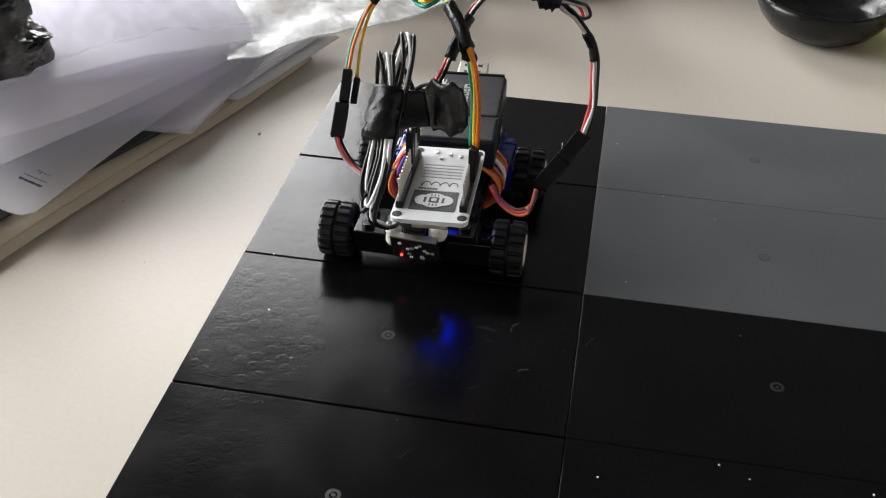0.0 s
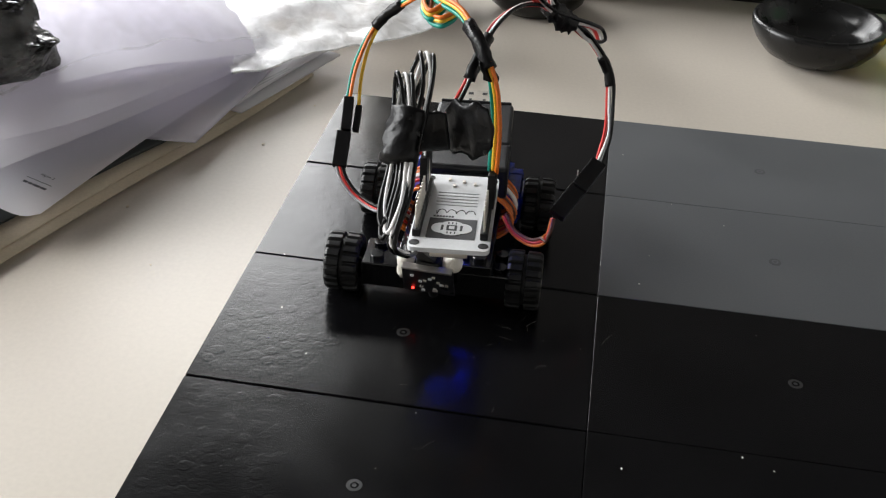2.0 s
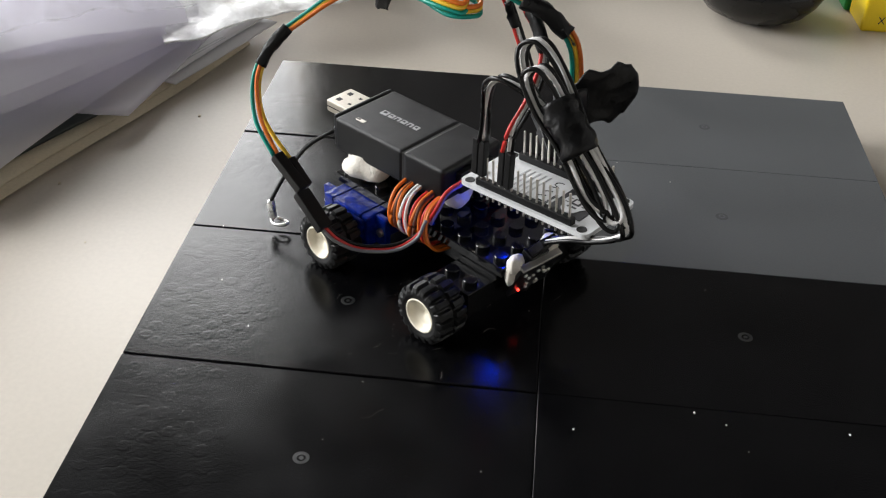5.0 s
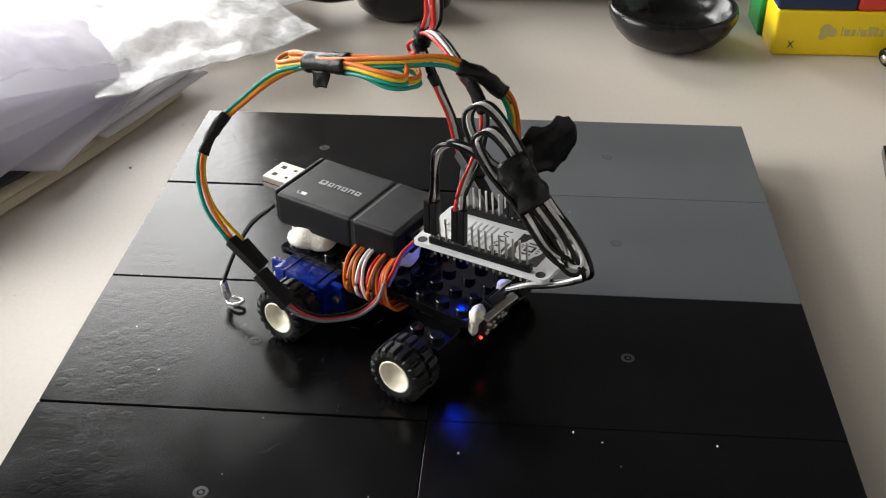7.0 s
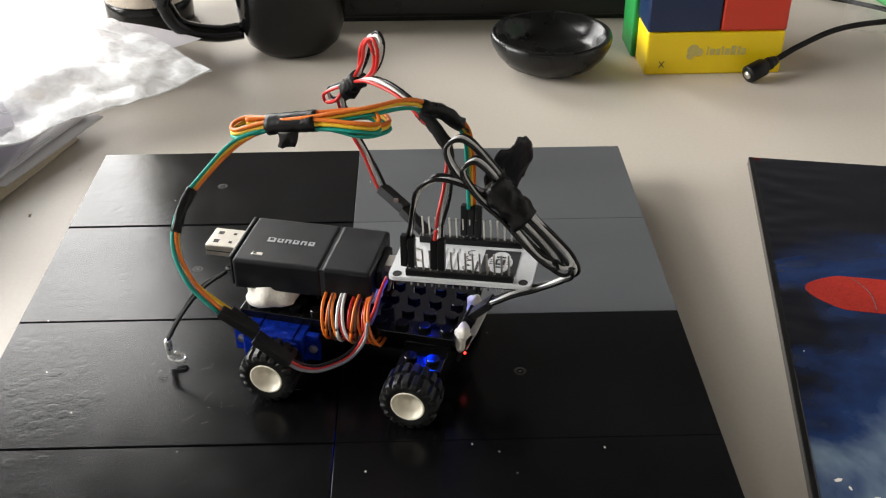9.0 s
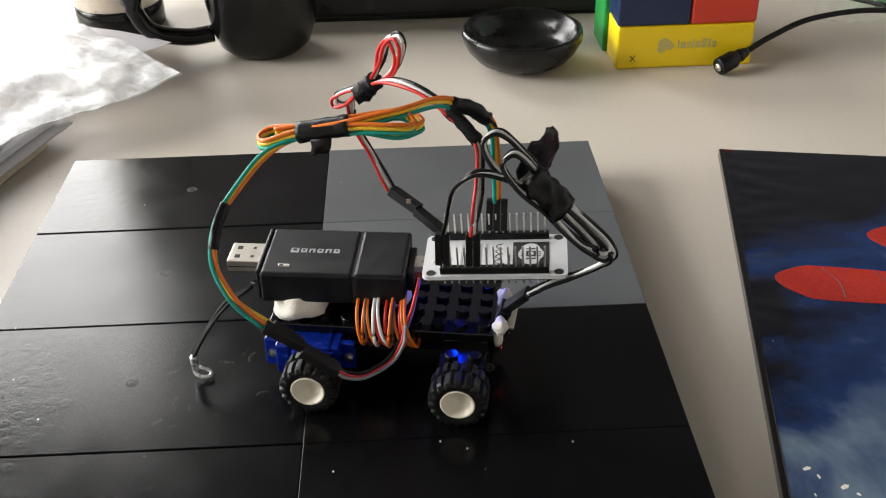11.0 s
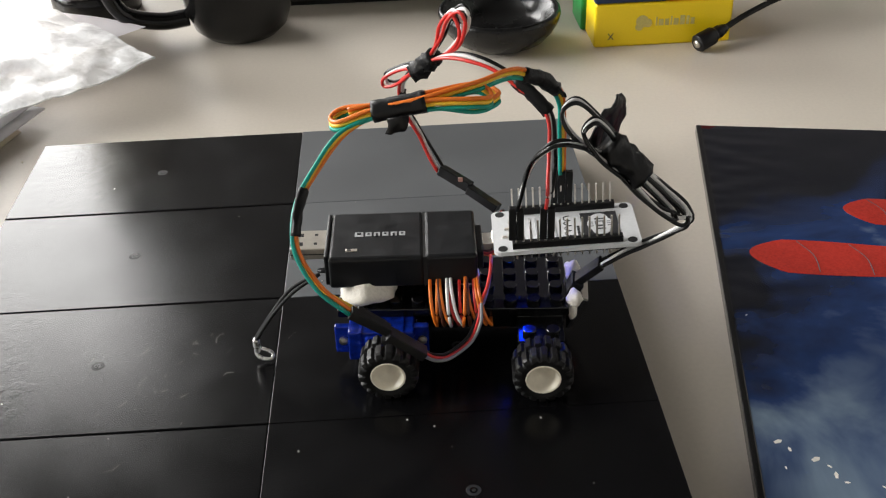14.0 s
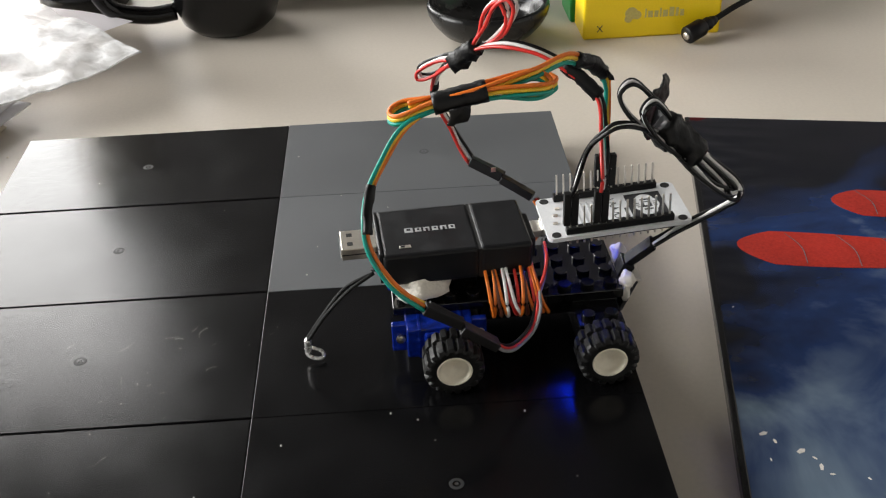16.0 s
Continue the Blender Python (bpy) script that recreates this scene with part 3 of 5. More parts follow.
def chassis():
    deck = part("deck", box(bmesh.new(), (DX0, DY0, DZ - 0.0033), (DX1, DY1, DZ), 0.0003), M_BRICK, car, "glossy black studded building plate")
    me = None
    nx, ny = 10, 4
    for i in range(nx):
        for j in range(ny):
            m = Matrix.Translation((DX0 + (i + 0.5) * (DX1 - DX0) / nx, DY0 + (j + 0.5) * (DY1 - DY0) / ny, DZ))
            if me is None:
                me = part("stud", lathe(bmesh.new(), [(0.0024, 0), (0.0024, 0.0016), (0.0022, 0.0018), (0, 0.0018)], 16), M_BRICK, deck, "", False, m).data
            else:
                shared("stud", me, deck, m)
    beam = part("axle_beam", box(box(bmesh.new(), (0.0184, -0.0255, 0.0100), (0.0344, 0.0255, 0.0192), 0.0003), (0.0184, -0.0128, 0.0188), (0.0344, 0.0194, DZ - 0.0034), 0.0003), M_BRICK, car, "black brick beam between front wheels")
    for x in (0.0224, 0.0304):
        for y in (-0.0205, 0.0225):
            shared("stud", me, beam, Matrix.Translation((x, y, 0.0192)))
    for side in (-1, 1):
        y = side * 0.0240
        part("axle_pin", lathe(bmesh.new(), [(0, -0.004), (0.0022, -0.004), (0.0022, 0.004), (0, 0.004)], 12, Matrix.Translation((0.0264, side * 0.0232, R_TYRE)) @ Matrix.Rotation(radians(90), 4, "X")), M_BRICK, car)
    part("underbody", box(bmesh.new(), (-0.014, -0.008, 0.0120), (0.0184, 0.0152, DZ - 0.0034), 0.0005), M_BRICK, car, "black brick block under the deck")
    for side, y0 in ((-1, 0.0), (1, 0.0035)):
        bm = bmesh.new()
        a, b = sorted((y0 + side * 0.0005, y0 + side * 0.0215))
        box(bm, (-0.0405, a, 0.0086), (-0.0175, b, 0.0206), 0.0006)
        a, b = sorted((y0 + side * 0.0150, y0 + side * 0.0176))
        box(bm, (-0.0455, a, 0.0090), (-0.0125, b, 0.0202), 0.0005)
        servo = part("servo", bm, M_SERVO, car, "translucent blue plastic servo motor")
        for x in (-0.0360, -0.0215):
            a, b = sorted((y0 + side * 0.0016, y0 + side * 0.0218))
            part("rib", box(bmesh.new(), (x - 0.0006, a, 0.0084), (x + 0.0006, b, 0.0209), 0.0002), M_SERVO, servo)
        a, b = sorted((y0 + side * 0.0213, y0 + side * 0.0232))
        part("gear_cover", box(bmesh.new(), (-0.0345, a, 0.0098), (-0.0190, b, 0.0196), 0.0009), M_SERVO, servo)
        turn = Matrix.Translation((-0.0264, y0 + side * 0.0215, R_TYRE + 0.0018)) @ Matrix.Rotation(radians(90 if side < 0 else -90), 4, "X")
        part("gear_cap", lathe(bmesh.new(), [(0.0062, -0.001), (0.0062, 0.0030), (0.0056, 0.0036), (0.0030, 0.0036), (0.0030, 0.0052), (0, 0.0052)], 28, turn), M_SERVO, servo, "", True)
    for x in (-0.0425, -0.0148):
        part("servo_screw", lathe(bmesh.new(), [(0.0016, 0), (0.0016, 0.0009), (0, 0.0012)], 12, Matrix.Translation((x, -0.0177, 0.0146)) @ Matrix.Rotation(radians(90), 4, "X")), M_STEEL, car)


chassis()


def putty(name, centre, size, seed, parent=None):
    bm = bmesh.new()
    bmesh.ops.create_icosphere(bm, subdivisions=3, radius=1)
    for v in bm.verts:
        v.co *= 1 + 0.35 * noise.noise(v.co * 1.3 + Vector((seed, 0, 0))) + 0.12 * noise.noise(v.co * 3.7 + Vector((seed, 5, 0)))
        v.co = Vector((v.co.x * size[0], v.co.y * size[1], v.co.z * size[2])) + Vector(centre)
    return part(name, bm, M_PUTTY, parent or car, "lump of white mounting putty", True)


BANK = pose(-0.0234, 0.0070, 0.0354, 0.8, 0.4, 2.7)


def power_bank():
    pb = part("power_bank", box(bmesh.new(), (-0.0262, -0.0150, -0.0066), (0.0072, 0.0150, 0.0062), 0.0013, None, 3), M_BANK, car, "matt black plastic power bank", False, BANK)
    part("cap", box(bmesh.new(), (0.0076, -0.0150, -0.0066), (0.0260, 0.0150, 0.0062), 0.0013, None, 3), M_BANK, pb, "matt black slide-off cap")
    part("joint", box(bmesh.new(), (0.0070, -0.0148, -0.0062), (0.0082, 0.0148, 0.0057)), M_DARK, pb)
    part("end_plate", box(bmesh.new(), (-0.0275, -0.0140, -0.0056), (-0.0261, 0.0140, 0.0066), 0.0005), M_BANK, pb)
    part("end_plate", box(bmesh.new(), (0.0259, -0.0085, -0.0045), (0.0284, 0.0085, 0.0035), 0.0005), M_BANK, pb)
    plug = part("usb_plug", box(bmesh.new(), (-0.0400, -0.0061, 0.0003), (-0.0274, 0.0061, 0.0049), 0.0004), M_PLUG, pb, "dull metal USB plug")
    # dark patches on the plug paint the shade of its openings
    for x in (-0.0377, -0.0318):
        for y in (-0.0028, 0.0028):
            q = 0.0010 if x < -0.035 else 0.0006
            part("slot_shade", box(bmesh.new(), (x, y - q, 0.0047), (x + q * 2, y + q, 0.00502)), M_DARK, plug)
    part("seam", box(bmesh.new(), (-0.0400, -0.0063, 0.0024), (-0.0274, -0.0060, 0.0027)), M_DARK, plug)
    part("slot_shade", box(bmesh.new(), (-0.0402, -0.0055, 0.0026), (-0.0398, 0.0055, 0.0044)), M_DARK, plug)
    part("tongue", box(bmesh.new(), (-0.0403, -0.0050, 0.0008), (-0.0300, 0.0050, 0.0024)), M_PCB, plug, "white plastic contact tongue")
    # maker's mark and its lettering, drawn as plain shapes
    part("mark", box(bmesh.new(), (-0.0172, -0.0014, 0.0061), (-0.0142, 0.0014, 0.00635)), M_PRINT, pb, "pale grey printed mark")
    part("mark_inset", box(bmesh.new(), (-0.0164, -0.0002, 0.0062), (-0.0150, 0.0008, 0.0065)), M_BANK, pb)
    for k in range(5):
        x = -0.0134 + k * 0.0030
        part("mark", box(bmesh.new(), (x, -0.0012, 0.0061), (x + 0.0022, 0.0012, 0.00635)), M_PRINT, pb)
        part("mark_inset", box(bmesh.new(), (x + 0.0007, -0.0013 if k % 2 else -0.0003, 0.0062), (x + 0.0015, 0.0003 if k % 2 else 0.0005, 0.0065)), M_BANK, pb)
    win = part("charge_window", box(bmesh.new(), (-0.0200, -0.0106, 0.0060), (-0.0160, -0.0090, 0.0064), 0.0001), M_STEEL, pb, "small charge indicator window")
    part("charge_mark", box(bmesh.new(), (-0.0196, -0.0102, 0.0062), (-0.0182, -0.0094, 0.00655)), M_DARK, win)
    part("micro_plug", box(bmesh.new(), (0.0282, -0.0035, 0.0002), (0.0370, 0.0035, 0.0032), 0.0003), M_STEEL, pb, "metal micro USB plug")
    lug = bmesh.new()
    tube(lug, smooth_path([(-0.0255, -0.0122, -0.001), (-0.0285, -0.0122, -0.0005), (-0.0300, -0.0110, -0.001), (-0.0285, -0.0098, -0.0015), (-0.0255, -0.0098, -0.001)], 4), 0.0007)
    part("lanyard_eye", lug, M_BANK, pb, "", True)


power_bank()
putty("putty", (-0.0345, -0.0062, 0.0288), (0.0102, 0.0074, 0.0052), 1.0)
putty("putty", (-0.0330, 0.0140, 0.0280), (0.0070, 0.0050, 0.0050), 4.0)
putty("putty", (0.0000, 0.0040, 0.0290), (0.0050, 0.0060, 0.0050), 7.0)

BOARD = pose(0.0344, 0.0085, 0.0416, 1.5, -3.0, 1.8)


def controller_board():
    bm = bmesh.new()
    outline = []
    hx, hy, r = 0.0257, 0.0130, 0.0022
    for cx, cy, a0 in ((hx - r, hy - r, 0), (-hx + r, hy - r, 90), (-hx + r, -hy + r, 180), (hx - r, -hy + r, 270)):
        outline += [(cx + r * math.cos(radians(a0 + k * 22.5)), cy + r * math.sin(radians(a0 + k * 22.5))) for k in range(5)]
    top = [bm.verts.new((x, y, 0.0008)) for x, y in outline]
    low = [bm.verts.new((x, y, -0.0008)) for x, y in outline]
    bm.faces.new(top)
    bm.faces.new(low[::-1])
    for k in range(len(top)):
        j = (k + 1) % len(top)
        bm.faces.new([low[k], low[j], top[j], top[k]])
    pcb = part("controller_board", bm, M_PCB, car, "white microcontroller board with pin headers", False, BOARD)
    for sx in (-1, 1):
        for sy in (-1, 1):
            # dark discs paint the shade inside the mounting holes
            part("hole", lathe(bmesh.new(), [(0.0017, 0.00082), (0.0016, 0.0010), (0.0011, 0.0010), (0, 0.00095)], 16, Matrix.Translation((sx * 0.0226, sy * 0.0109, 0))), M_DARK, pcb, "mounting hole drawn as a dark disc")
    me = None
    for sy in (-1, 1):
        y = sy * 0.0108
        part("header", box(bmesh.new(), (-0.0192, y - 0.00125, 0.0009), (0.0192, y + 0.00125, 0.0034), 0.0002), M_HOUSING, pcb, "black pin header strip")
        part("header", box(bmesh.new(), (-0.0192, y - 0.0009, -0.0022), (0.0192, y + 0.0009, -0.0009), 0.0002), M_HOUSING, pcb)
        for k in range(15):
            m = Matrix.Translation((-0.01778 + k * 0.00254, y, 0.0034))
            if me is None:
                me = part("pin", box(bmesh.new(), (-0.00032, -0.00032, -0.0072), (0.00032, 0.00032, 0.0082), 0.0001, None, 1), M_STEEL, pcb, "thin metal header pin", False, m).data
            else:
                shared("pin", me, pcb, m)
    # white-on-black printed chip emblem and grey printed lines
    em = part("emblem", box(bmesh.new(), (0.0062, -0.0078, 0.0007), (0.0192, 0.0078, 0.00095)), M_INK, pcb, "black printed square with chip emblem")
    bm = bmesh.new()
    for x, y, q in ((0.0127, 0, 0.0046), (0.0127, 0.0034, 0.0032), (0.0127, -0.0034, 0.0032)):
        lathe(bm, [(q, 0.0009), (q, 0.0011 + q * 0.01), (0, 0.0011 + q * 0.01)], 20, Matrix.Translation((x, y, 0)))
    part("emblem_disc", bm, M_PCB, em)
    part("emblem_chip", box(bmesh.new(), (0.0110, -0.0017, 0.0010), (0.0144, 0.0017, 0.00125)), M_INK, em)
    part("emblem_chip", box(bmesh.new(), (0.0118, -0.0009, 0.0011), (0.0136, 0.0009, 0.00135)), M_PCB, em)
    for sy in (-1, 1):
        part("emblem_chip", box(bmesh.new(), (0.0110, sy * 0.0031 - 0.0004, 0.0010), (0.0144, sy * 0.0031 + 0.0004, 0.0012)), M_INK, em)
    for k in range(3):
        for sx in (-1, 1):
            x = 0.0127 + sx * 0.0031
            part("emblem_chip", box(bmesh.new(), (x - 0.0006, -0.0014 + k * 0.0012, 0.0010), (x + 0.0006, -0.0010 + k * 0.0012, 0.0012)), M_INK, em)
    for k in range(7):
        part("print_mark", box(bmesh.new(), (0.0043, -0.0068 + k * 0.0010, 0.0007), (0.0052, -0.0061 + k * 0.0010, 0.00095)), M_INK, pcb)
    stroke = [(0.0012 + 0.0017 * math.sin(k * 1.75) * (1.25 if k < 3 else 0.8), -0.0066 + k * 0.00088 + 0.0005 * math.cos(k * 1.75), 0.00085) for k in range(16)]
    part("print_mark", tube(bmesh.new(), smooth_path(stroke, 5), 0.00017, 5), M_INK, pcb, "thin printed flourish", True)
    for k in range(5):
        part("print_mark", box(bmesh.new(), (-0.0125 + k * 0.0022, -0.0070, 0.0007), (-0.0119 + k * 0.0022, 0.0070, 0.00095)), M_PRINT, pcb)
    for k, (x, y) in enumerate(((-0.0215, -0.004), (-0.0205, 0.001), (-0.0190, 0.005), (-0.0172, -0.002))):
        part("component", box(bmesh.new(), (x - 0.0009, y - 0.0005, 0.0008), (x + 0.0009, y + 0.0005, 0.0014), 0.0001), M_STEEL, pcb)
    part("usb_socket", box(bmesh.new(), (-0.0262, -0.0040, -0.0034), (-0.0205, 0.0040, -0.0009), 0.0003), M_STEEL, pcb, "metal micro USB socket")
    part("module", box(bmesh.new(), (0.0040, -0.0060, -0.0040), (0.0230, 0.0060, -0.0009), 0.0003), M_STEEL, pcb, "metal shielded radio module")

    part("blue_light", box(bmesh.new(), (-0.0155, 0.0006, -0.0017), (-0.0139, 0.0018, -0.0009), 0.0001), M_LED_BLUE, pcb, "glowing blue indicator light")
    part("module_light", box(bmesh.new(), (-0.0134, -0.0064, -0.0020), (-0.0118, -0.0050, -0.0009), 0.0001), M_LED_MODULE, pcb, "glowing blue indicator light")


controller_board()


def line_sensor():
    m = pose(0.0400, -0.0010, 0.0192, 0, 22, -4)
    s = part("line_sensor", box(bmesh.new(), (-0.0007, -0.0088, -0.0075), (0.0007, 0.0088, 0.0060), 0.0002), M_PCB_BLACK, car, "small black line sensor board", False, m)
    part("top_edge", box(bmesh.new(), (-0.0011, -0.0086, 0.0061), (0.0014, 0.0086, 0.0071), 0.0002), M_STEEL, s, "pale grey board edge")
    part("header", box(bmesh.new(), (-0.0052, -0.0040, 0.0030), (-0.0008, 0.0040, 0.0085), 0.0003), M_HOUSING, s)
    rnd = random.Random(3)
    for k in range(14):
        y, z = rnd.uniform(-0.0055, 0.0065), rnd.uniform(-0.0060, 0.0040)
        part("component", box(bmesh.new(), (0.0006, y - 0.0006, z - 0.0004), (0.0013, y + 0.0006, z + 0.0004), 0.0001, None, 1), M_STEEL if k % 3 else M_PCB, s)
    part("red_light", box(bmesh.new(), (0.0006, -0.0059, -0.0055), (0.0014, -0.0051, -0.0049), 0.0001), M_LED_RED, s, "glowing red indicator light")
    part("sensor_eye", lathe(bmesh.new(), [(0.0017, -0.0012), (0.0017, 0.002), (0.0010, 0.0028), (0, 0.003)], 14, Matrix.Translation((-0.001, 0.001, -0.0085)) @ Matrix.Rotation(radians(180), 4, "X")), M_DARK, s, "", True)
    putty("putty", (0.0385, -0.0090, 0.0255), (0.0026, 0.0030, 0.0034), 2.0)
    putty("putty", (0.0392, 0.0068, 0.0262), (0.0030, 0.0034, 0.0038), 3.0)
    putty("putty", (0.0380, -0.0100, 0.0215), (0.0016, 0.0020, 0.0040), 5.0)


line_sensor()


def tape(pts, r, parent, flat=0.8, hint=(0, 0, 1), lump=0.35, label="wrapped black insulating tape"):
    return part("tape", tube(bmesh.new(), smooth_path(pts, 6), r, 14, flat, hint, lump), M_TAPE, parent, label, True)


def flag(pts, w, parent, hint):
    """A loose end of tape: a thin crumpled strip along the points."""
    bm, line, h = bmesh.new(), smooth_path(pts, 5), Vector(hint).normalized()
    rows = []
    for i, p in enumerate(line):
        rows.append([bm.verts.new(p + h * (w * (k / 4 - 0.5)) + Vector([noise.noise(p * 260 + Vector((k * 2.1 + j * 4, j, 0))) * 0.0012 for j in range(3)])) for k in range(5)])
    for a, b in zip(rows, rows[1:]):
        for k in range(4):
            bm.faces.new([a[k], a[k + 1], b[k + 1], b[k]])
    ob = part("tape_end", bm, M_TAPE, parent, "loose crumpled end of black tape", True)
    s = ob.modifiers.new("thickness", "SOLIDIFY")
    s.thickness, s.offset = 0.0003, 0


def housing(p0, p1, w, h, parent, hint=(0, 0, 1)):
    return part("connector", bar_between(bmesh.new(), p0, p1, w, h, hint), M_HOUSING, parent, "black plastic wire connector")


def bundle(name, label):
    b = new(name)
    b.parent, b.empty_display_size = car, 0.01
    return tagged(b, label)


def rainbow_bundle():
    b = bundle("rainbow_wires", "arched bundle of orange, yellow and teal wires")
    a0, a1 = Vector((-0.0125, -0.0436, 0.0290)), Vector((-0.0353, -0.0444, 0.0467))
    mid = a0.lerp(a1, 0.5)
    housing(a0, mid, 0.0054, 0.0030, b, (0.75, 0.1, 0.6))
    housing(mid + (a1 - a0) * 0.01 + Vector((0.0005, 0.0006, 0.0006)), a1, 0.0038, 0.0032, b, (0.75, 0.1, 0.6))
    off = Vector((0.0016, 0.0042, -0.0022))
    housing(mid.lerp(a1, 0.25) + off, a1 + off, 0.0025, 0.0026, b, (0.75, 0.1, 0.6))
    pts = [a1, (-0.0450, -0.0435, 0.0570), (-0.0511, -0.0378, 0.0697), (-0.0489, -0.0272, 0.0808), (-0.0382, -0.0140, 0.0920),
           (-0.0264, -0.0092, 0.0978), (-0.0111, -0.0085, 0.1008), (0.0040, -0.0085, 0.0993), (0.0108, -0.0050, 0.0998), (0.0117, -0.0020, 0.1005), (0.0050, 0.0008, 0.1015),
           (-0.0111, -0.0062, 0.1018), (-0.0264, -0.0068, 0.0987), (-0.0370, -0.0045, 0.0965), (-0.0412, -0.0072, 0.0945), (-0.0380, -0.0112, 0.0950), (-0.0264, -0.0105, 0.0988),
           (-0.0111, -0.0102, 0.1022), (0.0050, -0.0055, 0.1052), (0.0150, 0.0020, 0.1055), (0.0214, 0.0069, 0.1028), (0.0321, 0.0149, 0.0936), (0.0345, 0.0178, 0.0790), (0.0350, 0.0181, 0.0605)]
    strands(pts[:6], ("teal", "orange"), b, 0.00072, 0.00150, (1, 0.6, 0.0), 0.0008)
    strands([a1 + off, (-0.0458, -0.0408, 0.0556), (-0.0508, -0.0366, 0.0692), (-0.0487, -0.0268, 0.0806), *pts[4:6]], ("yellow",), b, 0.00072, 0.0014, (1, 0.6, 0.0), 0.0005)
    strands(pts[5:], ("teal", "yellow", "orange"), b, 0.00072, 0.00145)
    strands([(-0.0265, -0.0098, 0.0985), (-0.010, -0.0108, 0.1015), (0.0030, -0.0108, 0.1020), (0.0098, -0.0072, 0.1012), (0.0050, -0.0030, 0.1035), (-0.010, -0.0070, 0.1024), (-0.0270, -0.0080, 0.0992), (-0.0350, -0.0090, 0.0980)], ("teal", "yellow", "orange"), b, 0.00072, 0.00145)
    tape([(-0.0275, -0.0085, 0.0983), (-0.0190, -0.0085, 0.1000), (-0.0105, -0.0085, 0.1016)], 0.0034, b, 1.15, (0, 0, 1), 0.10)
    flag([(-0.0190, -0.0122, 0.0980), (-0.0195, -0.0125, 0.0950), (-0.0205, -0.0118, 0.0925)], 0.0065, b, (1, 0, 0.2))
    tape([(-0.0509, -0.0372, 0.0705), (-0.0505, -0.0330, 0.0756), (-0.0487, -0.0268, 0.0812)], 0.0020, b)
    tape([(0.0205, 0.0062, 0.1032), (0.0265, 0.0105, 0.1000), (0.0318, 0.0146, 0.0940)], 0.0026, b, 0.8, (0, 0, 1), 0.3)
    flag([(0.0300, 0.0132, 0.0955), (0.0326, 0.0150, 0.0925), (0.0335, 0.0152, 0.0905)], 0.0060, b, (0.6, -0.6, 0.4))
    for k, x in enumerate((0.0325, 0.0351, 0.0377)):
        housing((x, 0.0180, 0.0485), (x, 0.0181, 0.0610), 0.0024, 0.0025, b, (0, 1, 0))
    # leads from the connector down to the wound servo cable
    strands([a0 + Vector((-0.0004, 0, 0.0003)), (-0.0095, -0.0410, 0.0252), (-0.0050, -0.0352, 0.0212), (0.0015, -0.0268, 0.0208), (0.0048, -0.0195, 0.0238), (0.0054, -0.0160, 0.0288)], ("black", "red", "grey"), b, 0.00058, 0.0010, (0.2, -0.7, -0.3))


